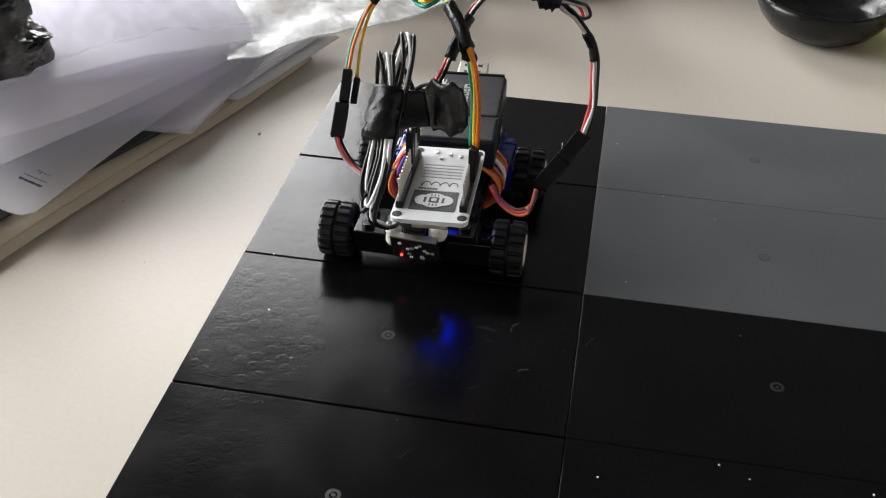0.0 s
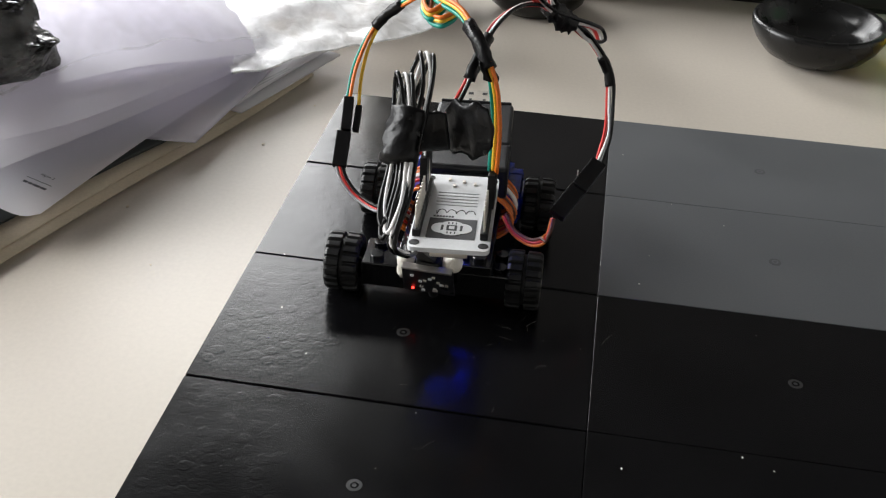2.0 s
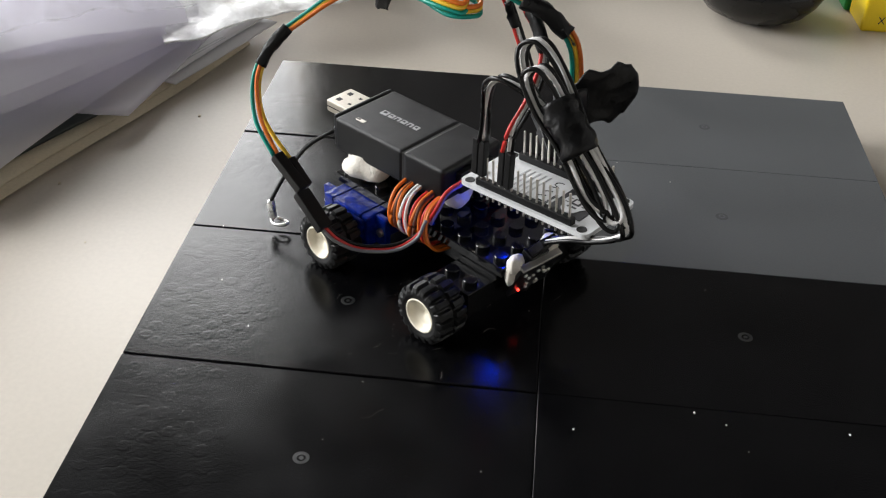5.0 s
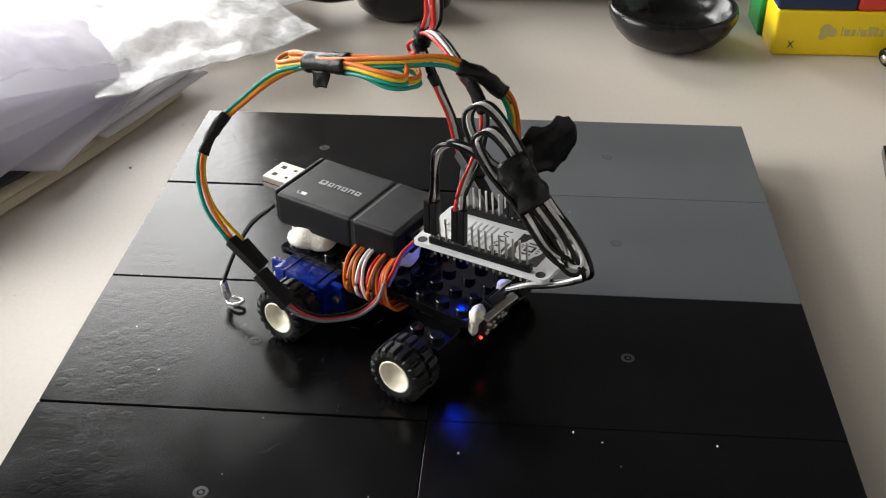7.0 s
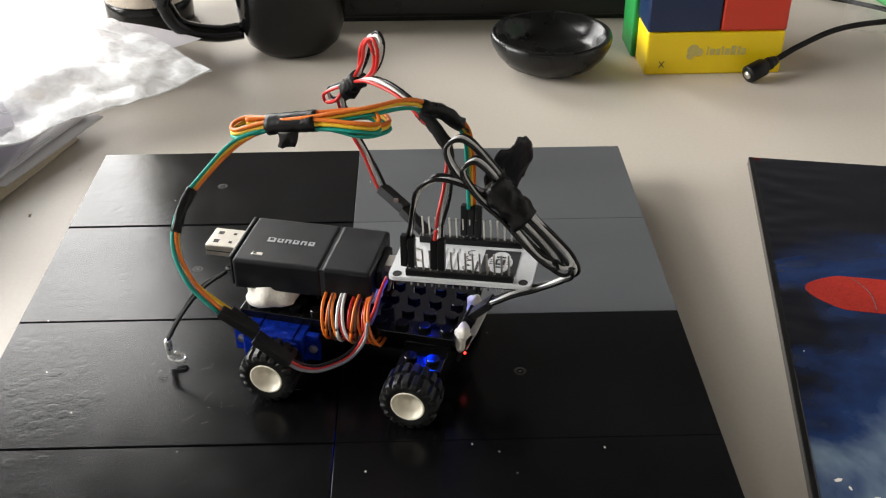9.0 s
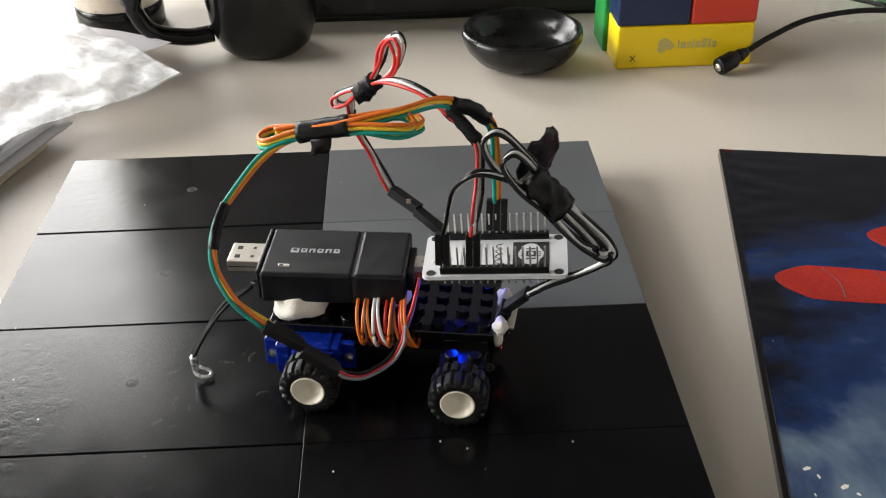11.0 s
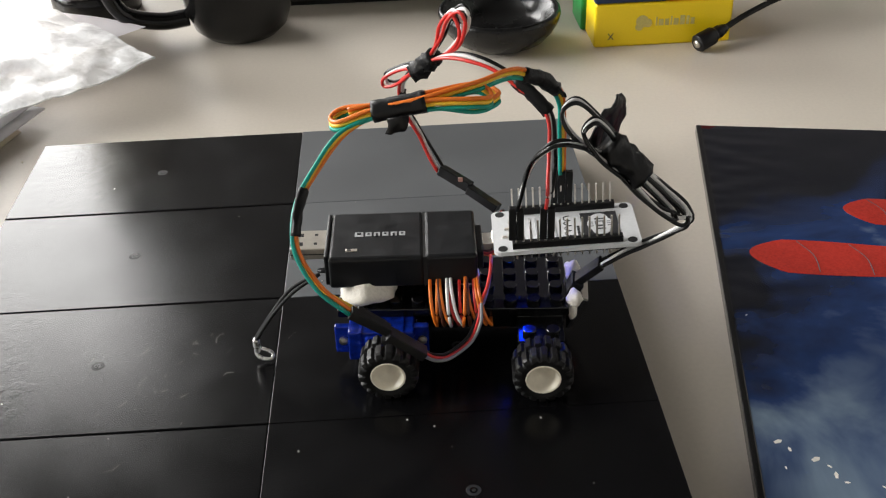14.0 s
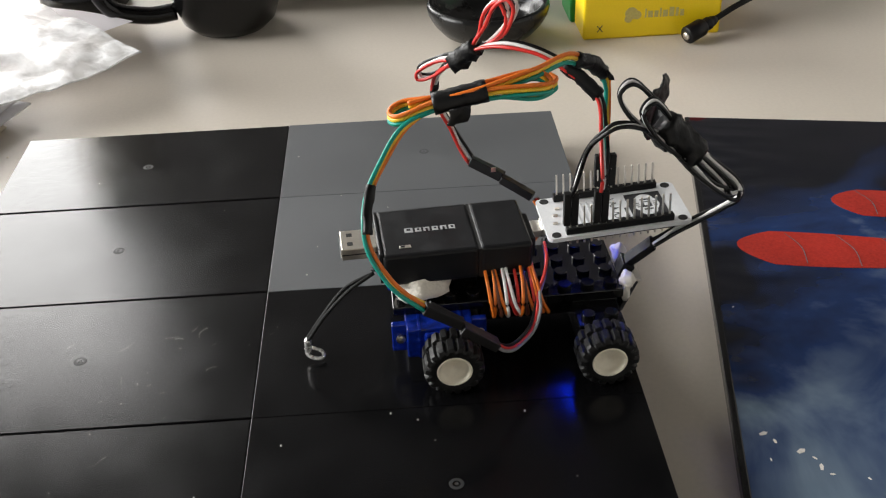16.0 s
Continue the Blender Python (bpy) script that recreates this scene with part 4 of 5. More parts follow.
def red_bundle():
    b = bundle("red_wires", "looped bundle of red, white and black wires")
    b0, b1 = Vector((0.0129, 0.0396, 0.0329)), Vector((-0.0091, 0.0526, 0.0432))
    mid = b0.lerp(b1, 0.5)
    housing(b0, mid, 0.0060, 0.0030, b, (0.2, 0.3, 1))
    housing(mid + Vector((0.0004, 0.0004, 0.0006)), b1, 0.0058, 0.0036, b, (0.2, 0.3, 1))
    part("contact", box(bmesh.new(), (-0.0009, -0.0002, -0.0009), (0.0009, 0.0002, 0.0009), 0, Matrix.Translation(mid.lerp(b1, 0.3) + Vector((0, -0.0025, 0.0030)))), M_STEEL, b)
    pts = [b1, (-0.0160, 0.0550, 0.0560), (-0.0225, 0.0525, 0.0725), (-0.0205, 0.0440, 0.0860), (-0.0132, 0.0335, 0.0950), (-0.0062, 0.0290, 0.1070), (-0.0030, 0.0250, 0.1165), (0.0010, 0.0212, 0.1203),
           (0.0030, 0.0205, 0.1160), (-0.0010, 0.0255, 0.1060), (-0.0120, 0.0345, 0.0955), (-0.0200, 0.0440, 0.0905), (-0.0275, 0.0475, 0.0860), (-0.0275, 0.0490, 0.0820), (-0.0215, 0.0440, 0.0850),
           (-0.0130, 0.0330, 0.0965), (-0.0020, 0.0240, 0.1030), (0.0075, 0.0175, 0.1035), (0.0183, 0.0123, 0.0985), (0.0288, 0.0084, 0.0893), (0.0300, 0.0030, 0.0770), (0.0290, -0.0040, 0.0670), (0.0286, -0.0050, 0.0600)]
    strands(pts, ("red", "white", "black"), b, 0.00066, 0.00130, (0.5, 0.7, 0.5), 0.0010)
    strands([(-0.0128, 0.0340, 0.0955), (-0.0080, 0.0300, 0.1040), (-0.0060, 0.0280, 0.1130), (-0.0020, 0.0240, 0.1185), (0.0005, 0.0225, 0.1120), (-0.0040, 0.0270, 0.1030), (-0.0125, 0.0335, 0.0960)], ("red", "white"), b, 0.00066, 0.0016, (0.5, 0.7, 0.5), 0.0008)
    tape([(-0.0165, 0.0375, 0.0915), (-0.0132, 0.0340, 0.0952), (-0.0090, 0.0300, 0.1000)], 0.0034, b, 0.9, (0, 0, 1), 0.5)
    tape([(-0.0212, 0.0532, 0.0680), (-0.0228, 0.0522, 0.0730), (-0.0222, 0.0492, 0.0785)], 0.0018, b)
    tape([(0.0178, 0.0126, 0.0988), (0.0235, 0.0105, 0.0945), (0.0291, 0.0083, 0.0888)], 0.0023, b)
    for x in (0.0273, 0.0299):
        housing((x, -0.0050, 0.0480), (x, -0.0050, 0.0605), 0.0024, 0.0025, b, (0, 1, 0))
    strands([b0 + Vector((0.001, -0.001, -0.0005)), (0.0170, 0.0370, 0.0262), (0.0140, 0.0320, 0.0215), (0.0090, 0.0250, 0.0220), (0.0050, 0.0210, 0.0260)], ("orange", "red", "brown"), b, 0.0006, 0.0011, (0.2, 0.5, 1))


def hank():
    b = bundle("white_black_wires", "taped hank of black and white wires")
    housing((0.0400, -0.0010, 0.0275), (0.0480, -0.0050, 0.0375), 0.0055, 0.0028, b, (-0.6, 0, 0.8))
    pts = [(0.0472, -0.0054, 0.0370), (0.0550, -0.0048, 0.0418), (0.0640, -0.0030, 0.0450), (0.0725, -0.0045, 0.0505), (0.0762, -0.0070, 0.0570), (0.0660, -0.0045, 0.0680), (0.0535, -0.0030, 0.0815), (0.0440, -0.0005, 0.0930),
           (0.0370, -0.0020, 0.0988), (0.0325, -0.0050, 0.0950), (0.0375, -0.0085, 0.0870), (0.0490, -0.0095, 0.0775), (0.0630, -0.0115, 0.0640), (0.0725, -0.0110, 0.0575), (0.0745, -0.0075, 0.0600),
           (0.0640, -0.0060, 0.0700), (0.0525, -0.0065, 0.0820), (0.0465, -0.0085, 0.0915), (0.0425, -0.0105, 0.0950), (0.0390, -0.0130, 0.0910), (0.0435, -0.0135, 0.0830), (0.0530, -0.0125, 0.0745),
           (0.0650, -0.0135, 0.0625), (0.0705, -0.0105, 0.0595), (0.0660, -0.0085, 0.0650), (0.0530, -0.0085, 0.0775), (0.0420, -0.0100, 0.0840), (0.0335, -0.0120, 0.0880), (0.0275, -0.0120, 0.0862), (0.0215, -0.0085, 0.0770), (0.0185, -0.0050, 0.0600)]
    pts = [(x, -0.0075 + (y + 0.0075) * 0.72 if 3 < k < 27 else y, z) for k, (x, y, z) in enumerate(pts)]
    strands(pts, ("black", "white", "black"), b, 0.00072, 0.00130, (0.3, 1, 0.2), 0.0012, 6)
    tape([(0.0585, -0.0085, 0.0735), (0.0525, -0.0080, 0.0795), (0.0470, -0.0072, 0.0850)], 0.0055, b, 0.95, (0, 1, 0), 0.35)
    # crumpled flag of tape that stands off to the side, stuck to itself
    tape([(0.0500, -0.0050, 0.0795), (0.0480, 0.0000, 0.0795), (0.0478, 0.0045, 0.0800)], 0.0068, b, 0.22, (0.1, -0.1, 1.0), 0.2, "folded strip of black tape")
    bm, nu, nv = bmesh.new(), 18, 14
    centre, du = Vector((0.0496, 0.0108, 0.0822)), Vector((0.643, 0.766, 0.08))
    dn = Vector((0.766, -0.643, 0.0))
    rows = []
    for i in range(nu + 1):
        u = 2 * i / nu - 1
        half = 0.0090 * max(0.18, 1 - abs(u) ** 3.2) ** 0.4 if u > 0 else 0.0090 * (0.74 + 0.26 * (1 - abs(u) ** 2.4))
        half *= 0.93 + 0.28 * noise.noise(Vector((u * 2.6, 3.1, 0.4)))
        row = []
        for k in range(nv + 1):
            v = 2 * k / nv - 1
            fold = 0.0006 * math.cos(u * 2.2 + 0.5) + 0.0005 * math.sin(v * 2.4 + u * 1.5)
            p = centre + du * (0.0102 * u * (1 - 0.10 * v * v)) + Vector((0, 0, half * v + 0.0012 * u)) + dn * fold
            row.append(bm.verts.new(p + dn * (0.0011 * noise.noise(p * 160) + 0.0006 * noise.noise(p * 420))))
        rows.append(row)
    for a, c in zip(rows, rows[1:]):
        for k in range(nv):
            bm.faces.new([a[k], a[k + 1], c[k + 1], c[k]])
    fl = part("tape_flag", bm, M_TAPE, b, "folded flag of black tape", True)
    th = fl.modifiers.new("thickness", "SOLIDIFY")
    th.thickness, th.offset = 0.0007, 0
    for x in (0.0168, 0.0194):
        housing((x, -0.0055, 0.0480), (x, -0.0055, 0.0605), 0.0024, 0.0025, b, (0, 1, 0))


def servo_coil():
    b = bundle("servo_cable", "orange, red and white servo cable wound round the deck")
    colours = ("orange", "orange", "brown", "orange", "white", "red", "white", "red", "orange", "brown", "orange", "red", "orange", "orange")
    rnd = random.Random(11)
    for k, c in enumerate(colours):
        x, lean, o = -0.0108 + k * 0.00136, rnd.uniform(-0.0015, 0.0015) - 0.001, rnd.uniform(0, 0.0012)
        p = [(x + lean, -0.006, 0.0338 + o), (x + lean * 0.7, -0.0138, 0.0312 + o), (x, -0.0168 - o, 0.0255), (x - lean, -0.0160 - o, 0.0200), (x - lean, -0.0090, 0.0172 - o),
             (x - lean, 0.0130, 0.0172 - o), (x, 0.0222 + o, 0.0205), (x + lean * 0.6, 0.0232 + o, 0.0265), (x + lean, 0.0180, 0.0318 + o), (x + lean, 0.0090, 0.0340 + o)]
        part("wire", tube(bmesh.new(), smooth_path(p, 5), 0.00062), WIRE[c], b, c + " insulated wire", True)
    strands([(0.0060, -0.0150, 0.0275), (0.0080, -0.0135, 0.0330), (0.0092, -0.0105, 0.0385), (0.0095, -0.0040, 0.0400)], ("purple", "red"), b, 0.0006, 0.0011)


rainbow_bundle()
red_bundle()
hank()
servo_coil()

# the lanyard swings from its eye: seconds and the clip's place
EYE = BODY @ Vector((-0.0500, -0.0085, 0.0365))
CLIP = [(0, -0.0692, -0.0378), (3, -0.0690, -0.0347), (4, -0.0600, -0.0360), (6.5, -0.0603, -0.0318), (7, -0.0603, -0.0311), (7.5, -0.0555, -0.0332), (8, -0.0605, -0.0315), (9.5, -0.0750, -0.0242), (12.5, -0.0748, -0.0214), (14.5, -0.0787, -0.0149), (16, -0.0790, -0.0138)]
REST = Vector((-0.0688, -0.0240, 0.0088)) - EYE


def lanyard():
    ln = new("lanyard")
    ln.parent, ln.matrix_basis, ln.empty_display_size = car, Matrix.Translation(EYE), 0.01
    tagged(ln, "black wrist cord with a metal clip")
    d = REST
    side = Vector((0.6, -0.8, 0)) * 0.0005
    for s in (-1, 1):
        part("cord", tube(bmesh.new(), smooth_path([(0, 0, 0), d * 0.30 + Vector((-0.0025, -0.001, 0.002)) + side * s * 2, d * 0.65 + Vector((-0.002, -0.001, 0.0012)) + side * s, d + side * s], 6), 0.00068), M_CORD, ln, "", True)
    part("ferrule", bar_between(bmesh.new(), d + Vector((0, 0, 0.0008)), d + Vector((0.0008, 0.0004, -0.0068)), 0.0027, 0.0025, (1, 0, 0.1), 0.0010), M_CHROME, ln, "shiny metal cord end", True)
    base = d + Vector((0.0010, 0.0006, -0.0070))
    ring = [base + Vector(v) for v in ((-0.0012, 0, 0.0012), (0.0002, -0.0012, -0.0008), (0.0032, -0.0015, -0.0010), (0.0052, -0.0005, -0.0008), (0.0051, 0.0014, -0.0006), (0.0032, 0.0020, -0.0004), (0.0004, 0.0016, 0.0002))]
    part("clip_ring", tube(bmesh.new(), smooth_path(ring, 5), 0.0007), M_CHROME, ln, "shiny metal clip ring", True)
    return ln


LANYARD = lanyard()
for ob in car.children:
    if ob.name.split(".")[0] not in ("wheel", "axle_pin", "power_bank", "controller_board", "lanyard"):
        ob.matrix_basis = BODY @ ob.matrix_basis


# ---- things on the desk ----
def dish():
    d = thing("dish", "small round black glazed dish on the desk", "dish", pose(0.1160, 0.296, DESK))
    part("bowl", lathe(bmesh.new(), [(0, 0.0), (0.017, 0.0), (0.0215, 0.0010), (0.0295, 0.0052), (0.0350, 0.0115), (0.0380, 0.0172), (0.0388, 0.0212), (0.0382, 0.0236), (0.0366, 0.0243), (0.0346, 0.0234), (0.0328, 0.0205), (0.0296, 0.0172), (0.0288, 0.0150), (0.0240, 0.0118), (0.0185, 0.0098), (0.0100, 0.0088), (0, 0.0086)], 56), M_DISH, d, "", True)


def mug():
    m = thing("mug", "rounded black glazed ceramic mug with a handle", "mug", pose(-0.0525, 0.337, DESK))
    part("cup", lathe(bmesh.new(), [(0, 0.0), (0.020, 0.0), (0.024, 0.001), (0.0305, 0.007), (0.0345, 0.018), (0.0366, 0.038), (0.0372, 0.060), (0.0365, 0.088), (0.0355, 0.0895), (0.0340, 0.088), (0.0345, 0.06), (0.033, 0.03), (0.028, 0.012), (0, 0.008)], 48), M_MUG, m, "", True)
    part("handle", tube(bmesh.new(), smooth_path([(-0.036, -0.012, 0.078), (-0.056, -0.017, 0.078), (-0.074, -0.022, 0.067), (-0.079, -0.023, 0.046), (-0.071, -0.021, 0.024), (-0.050, -0.016, 0.016), (-0.032, -0.011, 0.016)], 7), 0.0055, 12, 1.25), M_MUG, m, "", True)


def flask():
    f = thing("vacuum_flask", "brushed steel vacuum flask with a black base", "flask", pose(-0.160, 0.392, DESK))
    part("base", lathe(bmesh.new(), [(0, 0), (0.029, 0), (0.0305, 0.0015), (0.0305, 0.017), (0.0295, 0.018), (0, 0.018)], 48), M_MUG, f, "black plastic base ring", True)
    part("body", lathe(bmesh.new(), [(0.0295, 0.018), (0.0302, 0.019), (0.0302, 0.17), (0.026, 0.185), (0, 0.187)], 48), M_STEEL, f, "brushed steel body", True)
    part("lid", lathe(bmesh.new(), [(0.0255, 0.1865), (0.0255, 0.215), (0.023, 0.219), (0, 0.22)], 40), M_MUG, f, "black plastic lid", True)


def monitor_base():
    b = thing("monitor_stand", "black plastic monitor stand at the desk's back", "monitor stand", pose(0.095, 0.378, DESK))
    bm = bmesh.new()
    box(bm, (-0.155, 0, 0.003), (0.140, 0.20, 0.024), 0.004, None, 3)
    part("base_plate", bm, M_MONITOR, b)
    part("foot", box(bmesh.new(), (-0.150, 0.004, 0), (0.135, 0.19, 0.003)), M_DARK, b)
    part("neck", box(bmesh.new(), (-0.05, 0.12, 0.024), (0.05, 0.15, 0.16), 0.004), M_MONITOR, b)


def toy_cube():
    specs = (("yellow", M_YELLOW, (0.000, 0.000, 0.0), (0.0870, 0.0300, 0.0282)), ("dark blue", M_BLUE, (-0.0005, -0.0003, 0.0285), (0.0450, 0.0300, 0.0570)), ("red", M_RED, (0.0455, -0.0003, 0.0285), (0.0872, 0.0300, 0.0570)),
             ("green", M_GREEN, (-0.0030, 0.0304, 0.0), (0.0400, 0.0620, 0.0570)), ("yellow", M_YELLOW, (0.0404, 0.0304, 0.0), (0.0870, 0.0620, 0.0570)))
    for k, (c, m, lo, hi) in enumerate(specs):
        t = thing("toy_block", c + " plastic block of a stacked cube" + (" with printed mark" if k == 0 else ""), "toy block", pose(0.1740, 0.2795, DESK, 0, 0, 0.7), "blocks of the cube")
        part("block", box(bmesh.new(), lo, hi, 0.0016, None, 3), m, t)
        if k == 0:
            for q, (cx, cz, r) in enumerate(((0.0300, 0.0162, 0.0040), (0.0335, 0.0150, 0.0028), (0.0282, 0.0126, 0.0024))):
                part("mark", lathe(bmesh.new(), [(r, 0), (r, 0.0002 + q * 0.00005), (0, 0.0002 + q * 0.00005)], 18, Matrix.Translation((cx, 0.0, cz)) @ Matrix.Rotation(radians(90), 4, "X")), M_LOGO, t, "grey printed mark")
            x = 0.0385
            for w, h in ((0.0010, 0.0058), (0.0030, 0.0042), (0.0024, 0.0042), (0.0010, 0.0058), (0.0030, 0.0042), (0.0030, 0.0060), (0.0018, 0.0056), (0.0024, 0.0042)):
                part("mark", box(bmesh.new(), (x, -0.00025, 0.0130), (x + w, 0.0002, 0.0130 + h)), M_LOGO, t)
                x += w + 0.0010
            for a in (-40, 35):
                part("pen_mark", box(bmesh.new(), (-0.00025, -0.00025, -0.0026), (0.00025, 0.0002, 0.0026), 0, Matrix.Translation((0.0105, 0, 0.0072)) @ Matrix.Rotation(radians(a), 4, "Y")), M_INK, t, "hand-drawn black cross")


def plug_cable():
    c = thing("power_cable", "black cable with a round power plug", "cable")
    z = DESK + 0.0057
    p0, p1 = Vector((0.2360, 0.2650, z)), Vector((0.2520, 0.2740, z + 0.004))
    d = (p1 - p0).normalized()
    rot = d.to_track_quat("Z", "Y").to_matrix().to_4x4()
    rot.translation = p0
    part("plug", lathe(bmesh.new(), [(0.0000, 0.0000), (0.0051, 0.0000), (0.0056, 0.0006), (0.0056, 0.0120), (0.0044, 0.0140), (0.0037, 0.0145), (0.0037, 0.0160), (0.0041, 0.0165), (0.0041, 0.0185), (0.0034, 0.0190), (0.0034, 0.0210), (0.0024, 0.0240), (0.0000, 0.0240)], 20, rot), M_HOUSING, c, "black moulded barrel plug", True)
    part("plug_tip", lathe(bmesh.new(), [(0, -0.0012), (0.0024, -0.0012), (0.0026, 0.0002), (0, 0.0002)], 16, rot), M_STEEL, c, "", True)
    part("cord", tube(bmesh.new(), smooth_path([p0 + d * 0.022, (0.275, 0.288, z + 0.010), (0.305, 0.305, z + 0.014), (0.345, 0.322, z + 0.012), (0.385, 0.335, z + 0.006), (0.43, 0.36, z), (0.50, 0.42, DESK + 0.002)], 8), 0.0019), M_CORD, c, "", True)
    e = thing("signal_cable", "thin black cable lying on the desk", "cable")
    part("cord", tube(bmesh.new(), smooth_path([(0.325, 0.42, DESK + 0.002), (0.345, 0.385, DESK + 0.008), (0.37, 0.355, DESK + 0.010), (0.41, 0.335, DESK + 0.006), (0.46, 0.33, DESK + 0.002)], 8), 0.0017), M_CORD, e, "", True)
    g = thing("green_case", "small green plastic case on the desk", "case", pose(0.378, 0.372, DESK, 0, 0, 12))
    part("shell", box(bmesh.new(), (0, 0, 0), (0.06, 0.04, 0.014), 0.003, None, 3), M_GREEN, g)
    part("lid", box(bmesh.new(), (0.004, 0.004, 0.0135), (0.056, 0.036, 0.0165), 0.001), M_GREEN, g)


def cover_book():
    k = thing("picture_book", "dark blue picture book in scuffed clear film", "book", pose(0.2091, 0.1585, DESK, 0, 0, -10.3))
    part("pages", box(bmesh.new(), (0.0035, -0.318, 0.0004), (0.208, -0.004, 0.0036)), M_PAPER, k, "white page block")
    part("cover", box(bmesh.new(), (0, -0.320, 0.0036), (0.210, 0, 0.0048), 0.0005), M_COVER, k, "glossy dark blue printed cover with painted-in sheen")
    part("cover", box(bmesh.new(), (0, -0.320, 0), (0.210, 0, 0.0005)), M_COVER, k)
    part("spine", box(bmesh.new(), (-0.0016, -0.3195, 0.0002), (0.0012, -0.0005, 0.0052), 0.0006), M_BRICK, k, "glossy black taped spine")
    z = 0.00485

    def finger(x0, y0, x1, y1, w, segs):
        bm = bmesh.new()
        a, b = Vector((x0, y0, z)), Vector((x1, y1, z))
        d = (b - a).normalized()
        nrm = Vector((-d.y, d.x, 0))
        up, lo = [], []
        n = 26
        for i in range(n + 1):
            t = (i / n) ** 1.8
            grow = min(1, math.sqrt(min(1, t * 11.0 + 0.004))) * (1 + 0.10 * math.sin(t * 9))
            p = a.lerp(b, t)
            up.append(bm.verts.new(p + nrm * w * grow * 0.5))
            lo.append(bm.verts.new(p - nrm * w * grow * 0.62))
        for i in range(n):
            bm.faces.new([lo[i], lo[i + 1], up[i + 1], up[i]])
        r = bmesh.ops.extrude_face_region(bm, geom=bm.faces[:])
        bmesh.ops.translate(bm, vec=(0, 0, 0.00012), verts=[v for v in r["geom"] if isinstance(v, bmesh.types.BMVert)])
        sh = part("print_shape", bm, M_REDPIC, k, "printed red rounded shape")
        for s in segs:
            c = a.lerp(b, s)
            curve = [c + nrm * w * 0.5 + Vector((0, 0, 0.00012)) - d * 0.004, c + Vector((0, 0, 0.00012)) + d * 0.002, c - nrm * w * 0.58 + Vector((0, 0, 0.00012)) + d * 0.003]
            part("print_line", tube(bmesh.new(), smooth_path(curve, 6), 0.0002, 5), M_INK, sh)

    finger(0.0125, -0.1225, 0.170, -0.1265, 0.0215, (0.16, 0.30, 0.42, 0.58))
    finger(0.0595, -0.0820, 0.190, -0.0870, 0.0190, (0.12, 0.26, 0.4))
    rnd = random.Random(21)
    for x, y, s in ((0.0085, -0.2415, 0.0024), (0.0120, -0.2450, 0.0016), (0.0200, -0.2490, 0.0026), (0.0240, -0.2520, 0.0014), (0.0255, -0.2560, 0.0024), (0.0285, -0.2590, 0.0014), (0.0095, -0.2540, 0.0012), (0.0400, -0.2600, 0.0012), (0.0060, -0.1690, 0.0008), (0.0530, -0.2620, 0.0018)):
        bm = bmesh.new()
        s *= 0.75
        lathe(bm, [(s, 0), (s * 0.9, 0.0001), (0, 0.0001)], 5, Matrix.Translation((x, y, z)) @ Matrix.Rotation(rnd.uniform(0, 3), 4, "Z") @ Matrix.Diagonal((1, rnd.uniform(0.35, 0.6), 1, 1)))
        part("scuff", bm, M_DUST, k, "pale scuff in the film")


dish()
mug()
flask()
monitor_base()
toy_cube()
plug_cable()
cover_book()


# ---- papers and bags beside the panels ----
def text_lines(parent, origin, along, down, n, length, pitch, h=0.0011, seed=0):
    rnd = random.Random(seed)
    o, a, d = Vector(origin), Vector(along).normalized(), Vector(down).normalized()
    for k in range(n):
        s = o + d * pitch * k
        e = s + a * length * rnd.uniform(0.6, 1)
        bm = bar_between(bmesh.new(), s, e, h, 0.00015, (0, 0, 1), 0)
        part("print_line", bm, M_PRINT, parent, "line of small print")


def print_on(leaf, origin, along, words, size, width=0.0):
    """Words, or a plain bar where width is given, laid on a sheet's upper side."""
    me = leaf.data
    tree = BVHTree.FromPolygons([v.co for v in me.vertices], [p.vertices for p in me.polygons])
    bm = bmesh.new()
    if words:
        cu = bpy.data.curves.new("words", "FONT")
        cu.body, cu.size = words, size
        ob = new("words", cu)
        bm.from_mesh(ob.to_mesh())
        ob.to_mesh_clear()
        bpy.data.objects.remove(ob)
    else:
        box(bm, (0, 0, 0), (width, size, 0.00002))
    across = Vector((-along.y, along.x, 0))
    for v in bm.verts:
        p = origin + along * v.co.x + across * v.co.y
        hit = tree.ray_cast(Vector((p.x, p.y, 0.2)), Vector((0, 0, -1)))[0]
        v.co = Vector((p.x, p.y, (hit.z if hit else 0.002) + 0.00015 + v.co.z))
    part("print_line", bm, M_TEXT, leaf, "line of small print")


